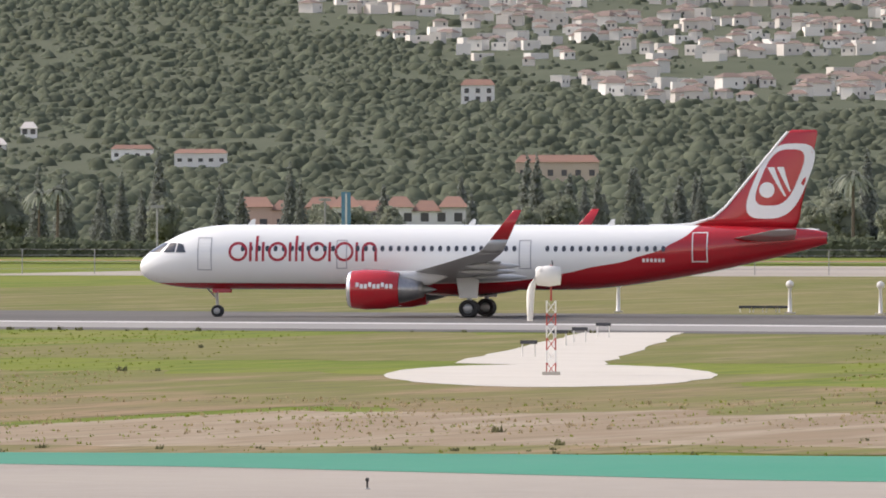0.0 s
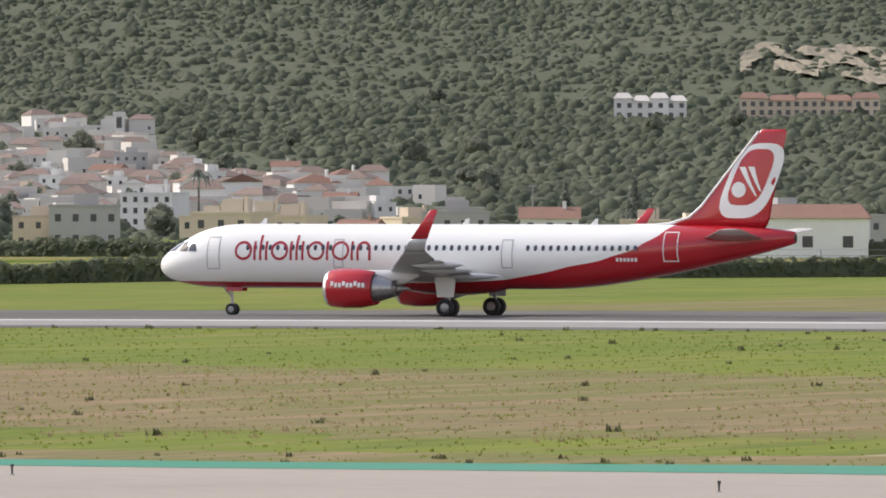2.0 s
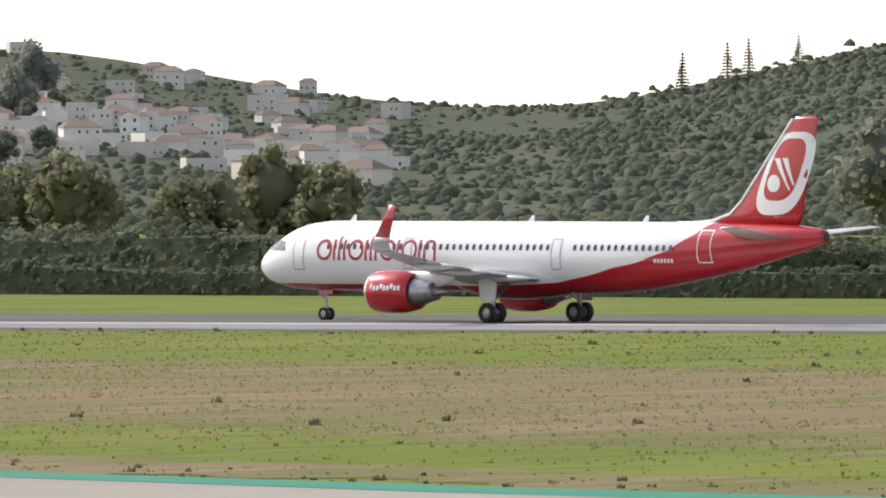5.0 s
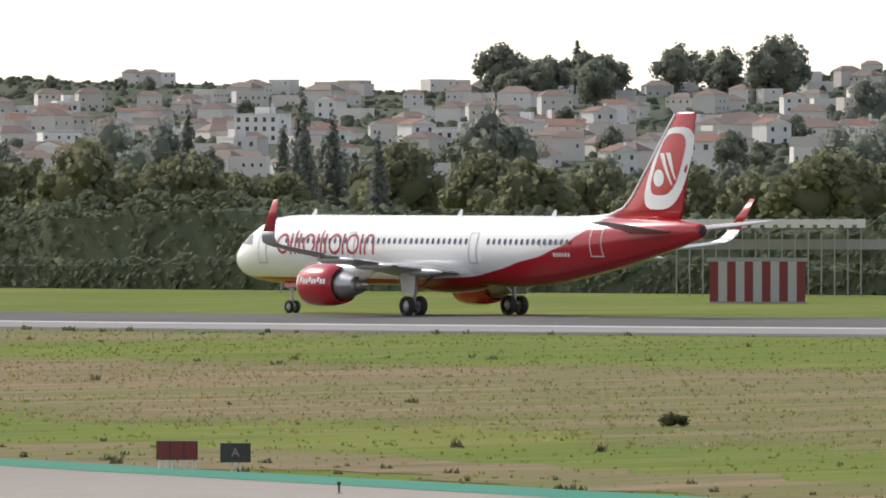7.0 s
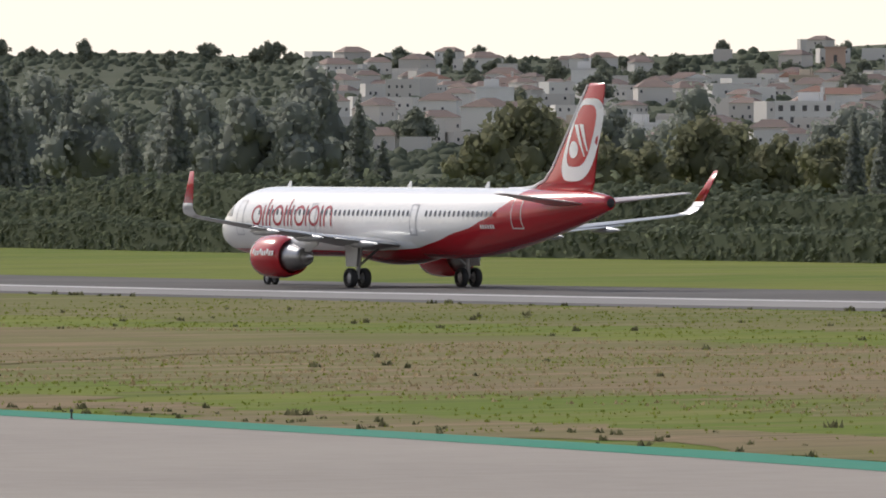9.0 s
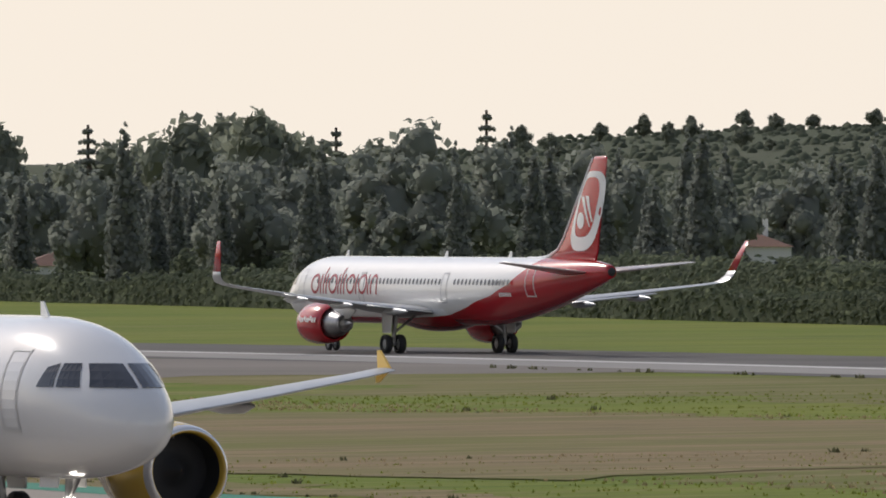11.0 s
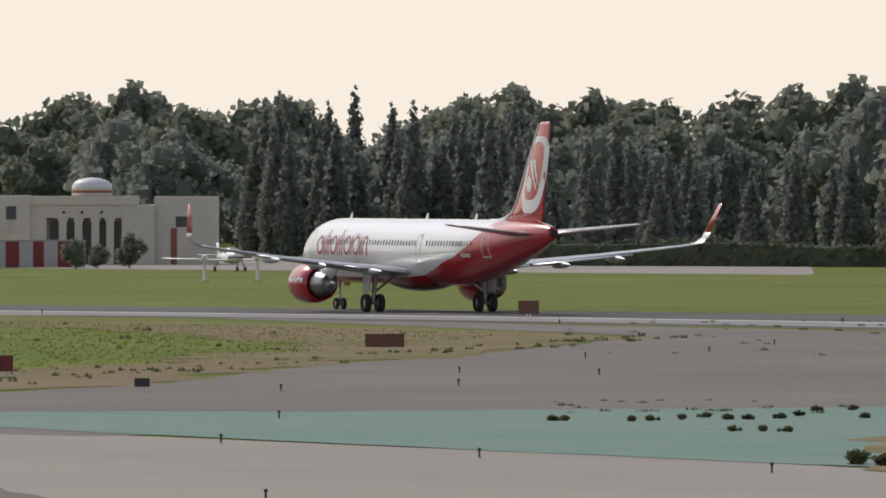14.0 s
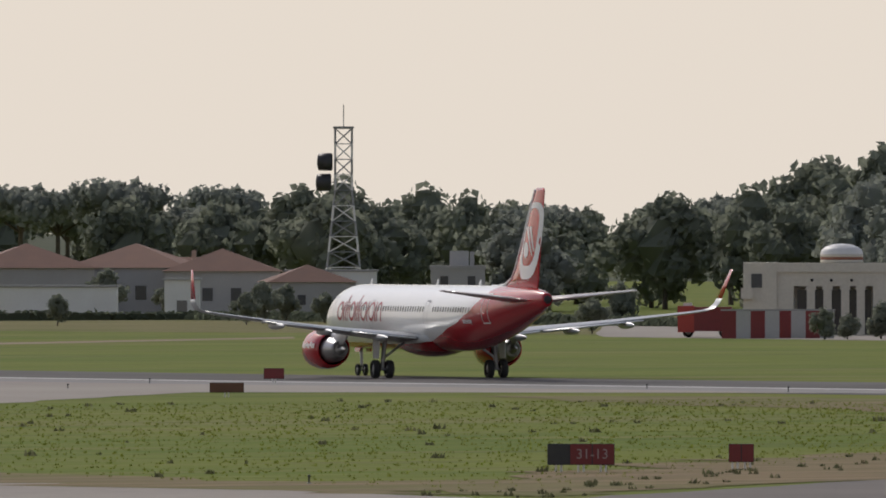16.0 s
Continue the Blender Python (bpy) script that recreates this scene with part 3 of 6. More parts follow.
            part("sharklet_tip", loft(top), M["tail_red"], shark)
        else:
            verts = [(lead(16.7) - .55, 16.72 * sd, 4.3), (lead(16.7) - 1.5, 16.86 * sd, 4.8), (lead(16.7) - 1.68, 16.86 * sd, 4.8), (lead(16.7) - 1.35, 16.72 * sd, 4.3), (lead(16.7) - 1.6, 16.78 * sd, 3.92), (lead(16.7) - 1.45, 16.78 * sd, 3.92)]
            verts += [(a, b + .06 * sd, c) for a, b, c in verts]
            faces = [(0, 1, 2, 3, 4, 5), (11, 10, 9, 8, 7, 6)] + [(i, (i + 1) % 6, (i + 1) % 6 + 6, i + 6) for i in range(6)]
            part("wing_fence", mesh_of("fence", verts, faces), M["yellow"], wing)
        # lowered flap, in two spans, and the track fairings
        for ya, yb in ((2.2, 6.2), (6.5, 12.6)):
            def tail(y):
                c = 6.8 + (4.2 - 6.8) * (y - 2) / 4.3 if y < 6.3 else 4.2 + (2.5 - 4.2) * (y - 6.3) / 6
                return lead(y) - c
            za, zb = 2.5 + (ya - 1.2) * .108 - .1, 2.5 + (yb - 1.2) * .108 - .1
            fl = loft([((tail(ya) + .55, ya * sd, za), 1.35, .25, (.3, 0, 1)), ((tail(yb) + .4, yb * sd, zb), .95, .18, (.3, 0, 1))], 10)
            part("flap", fl, M["wing"], wing)
        for y in (4.6, 8.2, 11.6):
            z = 2.5 + (y - 1.2) * .108 - .22
            fair = part("flap_fairing", lathe([(-1.9, .02), (-1.3, .16), (-.2, .24), (.9, .22), (1.7, .02)], 10), M["wing"], wing)
            c = 6.0 if y < 5 else (3.9 if y < 9 else 2.9)
            fair.location = (lead(y) - c + .2, y * sd, z - .05)
        # engine
        ex, ez = main - wing0 - (14.6 if red else 14.5), 1.82
        eng = part("engine", lathe([(-.35, .98), (.0, 1.0), (.1, 1.06), (.02, 1.14), (-.25, 1.22), (-1.0, 1.29), (-2.2, 1.26), (-3.2, 1.08), (-3.25, 1.02), (-2.6, .98), (-1.5, .95), (-.35, .98)], 36), M["tail_red"] if red else M["engine_yellow"], root)
        eng.location = (ex, 5.75 * sd, ez)
        part("inlet_lip", lathe([(-.2, .99), (0, 1.0), (.1, 1.06), (.03, 1.14), (-.16, 1.2)], 36), M["lip"], eng).scale = (1.01, 1.004, 1.004)
        # near-black lining; the cowl's colour stops at the lip
        part("inlet_duct", lathe([(-.95, .955), (-.5, .965), (-.12, .975)], 36), M["matt_black"], eng)
        part("fan", lathe([(-.9, .97), (-.86, .6), (-.8, .3), (-.45, .08), (-.4, .01)], 28), M["matt_black"], eng)
        part("core_nozzle", lathe([(-3.0, .9), (-3.7, .78), (-4.4, .58), (-4.75, .5), (-4.7, .4), (-4.6, .35), (-5.3, .12), (-5.6, .01)], 28), M["bare_metal"], eng)
        py = [((ex - .7, 5.75 * sd, 3.0), 5.2, .42, (0, 1, 0)), ((ex - .9, 5.75 * sd, 2.6), 5.4, .5, (0, 1, 0)), ((ex - 1.6, 5.75 * sd, 2.1), 3.6, .4, (0, 1, 0))]
        part("pylon", loft(py), M["hull_plain"], eng).location = (-ex, -5.75 * sd, -ez)
        # tailplane
        st = [((main - length + 6.3, .5 * sd, 5.0), 4.3, .5, (0, 0, 1)), ((main - length + 2.7, 6.22 * sd, 5.62), 1.5, .16, (0, 0, 1))]
        part("tailplane", loft(st), M["tailplane_red"] if red else M["wing"], root)
        # main gear
        gear = part("main_gear", rod((-.1, 3.6 * sd, 2.9), (0, 3.8 * sd, .6), .15), M["bare_metal"], root)
        part("side_stay", rod((.1, 2.3 * sd, 2.3), (0, 3.75 * sd, 1.25), .08), M["bare_metal"], gear)
        part("axle", rod((0, 3.25 * sd, .58), (0, 4.35 * sd, .58), .09), M["bare_metal"], gear)
        dv = [(.85, 4.12 * sd, 2.9), (-.75, 4.12 * sd, 2.9), (-.6, 4.2 * sd, 1.25), (.55, 4.2 * sd, 1.25)]
        dv += [(a, b + .05 * sd, c) for a, b, c in dv]
        part("gear_door", mesh_of("leaf", dv, [(0, 1, 2, 3), (7, 6, 5, 4), (0, 4, 5, 1), (1, 5, 6, 2), (2, 6, 7, 3), (3, 7, 4, 0)]), M["hull_plain"], gear)
        for dy in (-.46, .46):
            wheel(gear, 0, 3.795 * sd + dy, .585, .42)
    nx = main - 5.07
    gear = part("nose_gear", rod((nx + .1, 0, 2.3), (nx, 0, .5), .1), M["bare_metal"], root)
    part("drag_stay", rod((nx + .95, 0, 2.1), (nx + .02, 0, 1.15), .06), M["bare_metal"], gear)
    part("axle", rod((nx, -.34, .38), (nx, .34, .38), .06), M["bare_metal"], gear)
    for sd in (1, -1):
        dv = [(nx + .3, .32 * sd, 1.95), (nx - .9, .32 * sd, 1.95), (nx - .85, .38 * sd, 1.55), (nx + .25, .38 * sd, 1.55)]
        dv += [(a, b + .04 * sd, c) for a, b, c in dv]
        part("gear_door", mesh_of("leaf", dv, [(0, 1, 2, 3), (7, 6, 5, 4), (0, 4, 5, 1), (1, 5, 6, 2), (2, 6, 7, 3), (3, 7, 4, 0)]), M["hull_red"] if red else M["hull_plain"], gear)
        wheel(gear, nx, .25 * sd, .38, .22)
    if red is False:
        part("landing_light", lathe([(0, .01), (0, .07), (-.1, .08)], 14), M["lamp"], gear).location = (nx + .16, .16, 1.2)
        part("landing_light", lathe([(0, .01), (0, .07), (-.1, .08)], 14), M["lamp"], gear).location = (nx + .16, -.16, 1.2)
    # fin
    f0 = main - length
    fin = part("fin", loft([((f0 + 9.0, 0, 5.75), 7.0, .25, (0, 1, 0)), ((f0 + 7.3, 0, 6.35), 5.55, .52, (0, 1, 0)), ((f0 + 6.5, 0, 7.05), 4.85, .55, (0, 1, 0)), ((f0 + 2.55, 0, 11.8), 1.95, .26, (0, 1, 0)), ((f0 + 2.3, 0, 12.0), 1.6, .1, (0, 1, 0))], 16), M["tail_red"] if red else M["fin_dots"], root)

    def on_fin(x, z):
        """On the fin's visible side, x metres ahead of the tail end."""
        u = max(0, min(1, (z - 7.05) / 4.75))
        le, ch, th = f0 + 6.5 - 3.95 * u, 4.85 - 2.9 * u, .55 - .29 * u
        q = max(.001, min(1, (le - (f0 + x)) / ch))
        a = math.acos(1 - 2 * q)
        return (f0 + x, side * (.9 * math.sin(a) * math.sqrt(q) * (1 - .72 * q) * th + .012), z)

    def fin_shape(name, outer, inner, mat):
        n = len(outer)
        v = [on_fin(*p) for p in outer] + [on_fin(*p) for p in inner]
        part(name, mesh_of("emblem", v, [(i, (i + 1) % n, (i + 1) % n + n, i + n) for i in range(n)]), mat, fin)

    if red:
        def lozenge(cx, cz, w, h, shear, n=48, power=3.2):
            out = []
            for i in range(n):
                a = 2 * math.pi * i / n
                c, q = math.cos(a), math.sin(a)
                x, z = w * math.copysign(abs(c) ** (2 / power), c), h * math.copysign(abs(q) ** (2 / power), q)
                out.append((cx + x - shear * z, cz + z))
            return out
        fin_shape("emblem_border", lozenge(2.98, 8.72, 1.72, 2.4, .4), lozenge(3.02, 8.95, 1.2, 1.8, .4), M["white_gloss"])
        disc = lozenge(3.85, 8.15, .5, .5, 0, 30, 2)
        fin_shape("emblem_disc", disc, [(3.85, 8.15)] * 30, M["white_gloss"])
        for x0, x1, z0, z1 in ((3.85, 2.72, 9.6, 7.75), (3.22, 2.42, 9.62, 8.05)):
            o = [(x0 + (x1 - x0) * (.75 * i / 11 + .25 * (i / 11) ** 2), z0 + (z1 - z0) * (i / 11) ** 1.15) for i in range(12)]
            v = [on_fin(x, z) for x, z in o] + [on_fin(x - .46 * (1 - .75 * i / 11), z) for i, (x, z) in enumerate(o)]
            part("emblem_stripe", mesh_of("stripe", v, [(i, i + 1, i + 13, i + 12) for i in range(11)]), M["white_gloss"], fin)
        edge = [(11.4, 5.86), (9.9, 5.88), (8.7, 5.98), (7.35, 6.37), (6.52, 7.07), (2.55, 11.85)]
        for (xa, za), (xb, zb) in zip(edge, edge[1:]):
            part("fin_edge", rod((f0 + xa, 0, za), (f0 + xb, 0, zb), .09), M["white_gloss"], fin)
        # wordmark as plain rings and bars
        x, mid = 6.1, 4.2
        for kind in "obibobibobobr":
            if kind == "o":
                part("brand_ring", ring_patch(length, main, 1, x + .62, mid, .62, .62, .17), M["brand"], hull)
                x += 1.34
            elif kind == "r":
                part("brand_ring", ring_patch(length, main, 1, x + .5, mid + .1, .5, .52, .17, 0, 180), M["brand"], hull)
                for dx in (0, .83):
                    part("brand_bar", patch(length, main, 1, x + dx, x + dx + .17, mid - .62, mid + .1, 1, 5, .014), M["brand"], hull)
                x += 1.1
            else:
                part("brand_bar", patch(length, main, 1, x, x + .17, mid - .62, mid + (1.0 if kind == "i" else .6), 1, 8, .014), M["brand"], hull)
                x += .41
        x = 32.85
        for k in range(6):
            part("registration_bar", patch(length, main, 1, x, x + .17, 3.55, 3.78, 1, 2, .014), M["white_line"], hull)
            x += .25
        for k in range(9):
            verts = []
            for i in (0, 1):
                for j in range(3):
                    xx = -.55 - k * .27 - i * .2
                    z = .12 + j * .14 - (.05 if k % 3 else -.05)
                    rr = 1.295 if xx > -2.3 else 1.29 - (-xx - 2.3) * .1
                    verts.append((ex + xx, 5.75 + math.sqrt(rr * rr - z * z) + .012, ez + z))
            part("engine_mark", mesh_of("bar", verts, [(0, 1, 4, 3), (1, 2, 5, 4)]), M["white_line"], root)
    else:
        # grey discs that thin out down the tail
        def fin_at(z):
            u = max(0, min(1, (z - 7.05) / 4.75))
            return 6.5 - 3.95 * u, 4.85 - 2.9 * u

        hinge = [6.6 + .43 * i for i in range(13)]
        v = [on_fin(fin_at(z)[0] - fin_at(z)[1] * q, z) for z in hinge for q in (.7, .8, .9, .985)]
        part("rudder_paint", mesh_of("rudder", v, [(i*4+k, i*4+k+1, i*4+k+5, i*4+k+4) for i in range(12) for k in range(3)]), M["dot_grey"], fin)
        for k in range(15):
            z = 6.45 + k * .385
            le, ch = fin_at(z)
            for i in range(12):
                x = le - .08 - i * .46 - (.23 if k % 2 else 0)
                q = (le - x) / ch
                if q > .98:
                    continue
                rude = q > .7
                rx, rz = (.07, .055) if rude else (.16 + .07 * q, .125 + .045 * q)
                c = []
                for a in range(12):
                    px, pz = x + rx * math.cos(a * math.pi / 6), z + rz * math.sin(a * math.pi / 6)
                    p = on_fin(max(min(px, fin_at(pz)[0] - .01), fin_at(pz)[0] - fin_at(pz)[1] * (.98 if rude else .69)), pz)
                    c.append((p[0], p[1] + side * (.012 if rude else .004), p[2]))
                part("dot", mesh_of("dot", c, [tuple(range(12))]), M["fin_dots"] if rude else M["yellow"] if (i, k) == (2, 10) else M["dot_grey"], fin)
        for i in range(14):
            for k in range(11):
                x = length - 1.3 - i * .52 - (.26 if k % 2 else 0)
                z = 2.7 + k * .36
                zc, ry, rz = lerp_table(rows, x)
                r = max(.07, .19 - i * .009)
                if abs(z - zc) > rz - .12 - r:
                    continue
                c = [skin(length, main, x + r * math.cos(a * math.pi / 6), z + r * .85 * math.sin(a * math.pi / 6), -1, .014) for a in range(12)]
                part("dot", mesh_of("dot", c, [tuple(range(12))]), M["dot_grey"], hull)
        for k in range(9):
            x = 10.2 - k * .42
            part("brand_bar", patch(length, main, -1, x - .3, x, 4.95, 5.35, 1, 3, .014), M["yellow_pale"] if k < 3 else M["brand_pale"], hull)
        for k in range(3):
            part("flag_band", patch(length, main, -1, 30.2 + .2 * k, 30.4 + .2 * k, 3.72, 4.0, 1, 2, .014), (M["tail_red"], M["yellow"], M["matt_black"])[k], hull)
        for k in range(6):
            part("registration_bar", patch(length, main, -1, 28.2 + .27 * k, 28.38 + .27 * k, 3.72, 3.95, 1, 2, .014), M["brand_grey"], hull)
    for x, z in ((7.2, 0), (21.5, 0), (30.5, 0)) if red else ((6.4, 0), (16.5, 0)):
        b = main - x
        v = [(b + .2, -.03, 5.88), (b - .3, -.03, 5.88), (b - .35, -.015, 6.28), (b - .15, -.015, 6.28)]
        v += [(p, -q, r) for p, q, r in v]
        part("antenna", mesh_of("blade", v, [(0, 1, 2, 3), (7, 6, 5, 4), (0, 4, 5, 1), (1, 5, 6, 2), (2, 6, 7, 3), (3, 7, 4, 0)]), M["white_gloss"], hull)
    return root

jet = airliner("airliner", 44.5, "red", "white and red twin-jet airliner rolling on the runway")
taxiing_jet = airliner("airliner", 37.57, "dots", "white airliner with grey-dotted tail and yellow engines, taxiing")
# ---------------------------------------------------------------- hills and distance
CREST = [(-3, 470), (0, 460), (1, 450), (2, 430), (3, 400), (3.6, 345), (4.2, 310), (4.6, 220), (4.9, 150), (5.3, 150), (5.8, 215), (6.3, 170), (6.8, 140), (7.4, 140), (8, 160), (8.8, 150), (9.8, 165), (10.4, 135), (11, 85), (12, 50), (14, 40), (20, 40)]
START, END = 1700.0, 4650.0


def rise(t, d):
    """Height of the land d metres out along the sight line of second t."""
    if d <= START:
        return 0.0
    g = min(1.0, (d - START) / (END - START))
    e = lerp_table(CREST, t)[0]
    z = 8.5 + d / 22000 * (-108 + (e + 108) * g ** (1.45 - .25 * min(1, max(0, (t - 4) / 2))))
    x, y, a = spot(t, 0, d)
    w = min(1, (d - START) / 600)
    return max(0, z * min(1, (d - START) / 250) + w * (7 * noise.noise((x * .0022, y * .0022, 0)) + 2.5 * noise.noise((x * .009, y * .009, 5))) * (.3 + g))


def hills():
    verts, faces = [], []
    ts = [-2.2 + .09 * i for i in range(225)]
    ds = [START - 30 + (END - START + 130) * (k / 60) for k in range(61)]
    for t in ts:
        for d in ds:
            x, y, a = spot(t, 0, d)
            verts.append((x, y, rise(t, d) - .3 if d < END else rise(t, END) - (d - END) * .25))
    m = len(ds)
    for i in range(len(ts) - 1):
        for k in range(m - 1):
            faces.append((i*m+k, (i+1)*m+k, (i+1)*m+k+1, i*m+k+1)[::-1])
    return thing("hillside", mesh_of("hillside", verts, faces, True), M["scrub"], "scrub-covered hillside with dark green woods", "hill", "structure")


hills()


def foliage(name, color, other, amount=.1, thin_part=.5):
    mat = shader(name, color, .9, 0, ((.6, .5, other), (.006, .5, tuple(c * .72 for c in color))), 0, 8, 0, "Object", .08)
    vary(mat, amount, True)
    nt = mat.node_tree
    bsdf = nt.nodes["Principled BSDF"]
    thin = nt.nodes.new("ShaderNodeBsdfTranslucent")
    nt.links.new(bsdf.inputs["Base Color"].links[0].from_socket, thin.inputs[0])
    mix = nt.nodes.new("ShaderNodeMixShader")
    mix.inputs[0].default_value = thin_part
    nt.links.new(bsdf.outputs[0], mix.inputs[1])
    nt.links.new(thin.outputs[0], mix.inputs[2])
    nt.links.new(mix.outputs[0], nt.nodes["Material Output"].inputs["Surface"])
    return mat


# leaf colours lifted and greyed: the haze over far trees is put into them
foliage("hazed_wood_leaf", (.175, .2, .14), (.21, .222, .155), .16, .5)
foliage("hazed_broad_leaf", (.26, .28, .215), (.29, .305, .235))
foliage("olive_leaf", (.24, .245, .15), (.27, .26, .165))
foliage("hazed_dark_leaf", (.28, .3, .255), (.31, .325, .275))
foliage("cypress_leaf", (.22, .237, .21), (.245, .26, .23))
foliage("hedge_leaf", (.16, .185, .12), (.19, .205, .135))
shader("bark", (.13, .1, .075), .9, 0, ((3, .5, (.08, .065, .05)),), .4, 9)


def blob_field(name, places, size, material, label, category):
    """Many small rounded clumps in one mesh; places: x, y, z, scale."""
    rng = np.random.RandomState(len(places))
    ring = 5
    unit = [(math.cos(2*math.pi*j/ring), math.sin(2*math.pi*j/ring), .12) for j in range(ring)] + [(.66*math.cos(2*math.pi*(j+.5)/ring), .66*math.sin(2*math.pi*(j+.5)/ring), .75) for j in range(ring)] + [(0, 0, 1.08)]
    unit = np.array(unit)
    f = [(j, (j+1) % ring, ring + j) for j in range(ring)] + [((j+1) % ring, ring + (j+1) % ring, ring + j) for j in range(ring)] + [(ring + j, ring + (j+1) % ring, 2*ring) for j in range(ring)]
    f = np.array(f)
    n = len(places)
    P = np.array(places)
    jit = 1 + .28 * (rng.rand(n, len(unit), 1) - .5) * 2
    sc = (P[:, 3:4] * size)[:, None, :] * np.array([1.1, 1.1, 1.0])[None, None, :]
    verts = P[:, None, :3] + unit[None] * jit * sc
    faces = (f[None] + (np.arange(n) * len(unit))[:, None, None]).reshape(-1, 3)
    return thing(name, mesh_of(name, verts.reshape(-1, 3).tolist(), faces.tolist(), True), material, label, category, "stuff")


rnd = random.Random(11)


def in_town(t, d):
    e = -108 + (lerp_table(CREST, t)[0] + 108) * ((d - START) / (END - START)) ** 1.45
    if 2.05 < t < 3.6 and e < min(105, -10 + (t - 2) * 230):
        return True
    return -1.4 < t < .35 and d > max(3270, 3750 + 1300 * t)


woods = []
while len(woods) < 90000:
    t, d = rnd.uniform(-1.6, 4.9) if rnd.random() < .72 else rnd.uniform(4.9, 11.5), math.sqrt(rnd.uniform(1800 ** 2, 4630 ** 2))
    x, y, a = spot(t, rnd.uniform(-3, 3), d)
    dens = noise.noise((x * .006, y * .006, 2)) + .5 * noise.noise((x * .02, y * .02, 7))
    if rnd.random() > .95 + .9 * dens or (in_town(t, d) and rnd.random() < .8):
        continue
    woods.append((x, y, rise(t, d) - .7, rnd.uniform(.5, 1.0) if rnd.random() < .8 else rnd.uniform(1.0, 1.5)))
blob_field("hillside_wood", woods, 1.7, M["hazed_wood_leaf"], "dark green scrub and pine wood on the hillside", "woodland")


def lump(verts, faces, c, r, rng, rough=.22):
    """A dense uneven ball of foliage: three rings and two poles."""
    k, n = len(verts), 7
    for lat in (-.62, 0, .62):
        for j in range(n):
            a = 2 * math.pi * (j + lat) / n
            q = r * (1 + rng.uniform(-rough, rough))
            verts.append((c[0] + q * math.cos(a) * math.cos(lat * 1.5), c[1] + q * math.sin(a) * math.cos(lat * 1.5), c[2] + q * math.sin(lat * 1.5)))
    verts += [(c[0], c[1], c[2] - r), (c[0], c[1], c[2] + r)]
    for j in range(n):
        b = (j + 1) % n
        faces += [(k + j, k + b, k + n + b, k + n + j), (k + n + j, k + n + b, k + 2 * n + b, k + 2 * n + j), (k + 3 * n, k + b, k + j), (k + 3 * n + 1, k + 2 * n + j, k + 2 * n + b)]


def crown(cores, n, size, seed, core=False):
    """Dense lumps of foliage with small leaf clumps lying over their outside."""
    r = random.Random(seed)
    verts, faces = [], []
    for cx, cy, cz, rr in cores:
        lump(verts, faces, (cx, cy, cz), rr * .74, r)
    if core:
        lo, hi = min(c[2] for c in cores), max(c[2] for c in cores)
        wide = max(math.hypot(c[0], c[1]) for c in cores)
        k = len(verts)
        lump(verts, faces, (0, 0, 0), 1, r, .2)
        for i in range(k, len(verts)):
            x, y, z = verts[i]
            verts[i] = (x * wide * .74, y * wide * .74, (lo + hi) / 2 + z * (hi - lo) * .42)
    weights = [c[3] ** 1.6 for c in cores]
    for cx, cy, cz, rr in r.choices(cores, weights, k=n):
        out = Vector((r.gauss(0, 1), r.gauss(0, 1), r.gauss(0, 1))).normalized()
        c = Vector((cx, cy, cz)) + out * rr * r.uniform(.78, 1.1)
        a = (out + .7 * Vector((r.gauss(0, 1), r.gauss(0, 1), r.gauss(0, 1)))).normalized()
        b = a.orthogonal().normalized()
        b.rotate(Matrix.Rotation(r.uniform(0, 6.28), 3, a))
        e = a.cross(b)
        s = size * r.uniform(.5, 1.3)
        k = len(verts)
        verts += [tuple(c + b * s), tuple(c + e * s * .8 + a * s * .25), tuple(c - b * s), tuple(c - e * s * .8 + a * s * .25)]
        faces += [(k, k+1, k+2), (k, k+2, k+3)]
    return mesh_of("crown", verts, faces, True)


def tree(name, cores, n, size, leaf, trunk_h, trunk_r, label, seed):
    r = random.Random(seed)
    top = new(name)
    tagged(top, label, "tree")
    verts, faces = [], []

    def limb(p, q, ra, rb):
        p, q = Vector(p), Vector(q)
        d = (q - p).normalized()
        s = d.orthogonal().normalized()
        t = d.cross(s)
        k = len(verts)
        for c, rr in ((p, ra), (q, rb)):
            for j in range(6):
                verts.append(tuple(c + (s * math.cos(j * math.pi / 3) + t * math.sin(j * math.pi / 3)) * rr))
        for j in range(6):
            faces.append((k + j, k + (j + 1) % 6, k + 6 + (j + 1) % 6, k + 6 + j))
    limb((0, 0, 0), (0, 0, trunk_h), trunk_r, trunk_r * .6)
    for cx, cy, cz, rr in cores[:6]:
        limb((0, 0, trunk_h * .8), (cx, cy, cz), trunk_r * .5, trunk_r * .15)
    part("trunk", mesh_of("trunk", verts, faces), M["bark"], top)
    part("crown", crown(cores, n, size, seed, name == "broadleaf_tree"), M[leaf], top)
    return top


def lumps(seed, n, w, z0, z1, r0, r1):
    r = random.Random(seed)
    out = []
    for i in range(n):
        a, q = r.uniform(0, 6.28), math.sqrt(r.random())
        z = r.uniform(z0, z1)
        k = math.sin(math.pi * min(1, max(.12, (z - z0) / (z1 - z0) * .8 + .15)))
        out.append((w * q * k * math.cos(a), w * q * k * math.sin(a), z, r.uniform(r0, r1)))
    return out


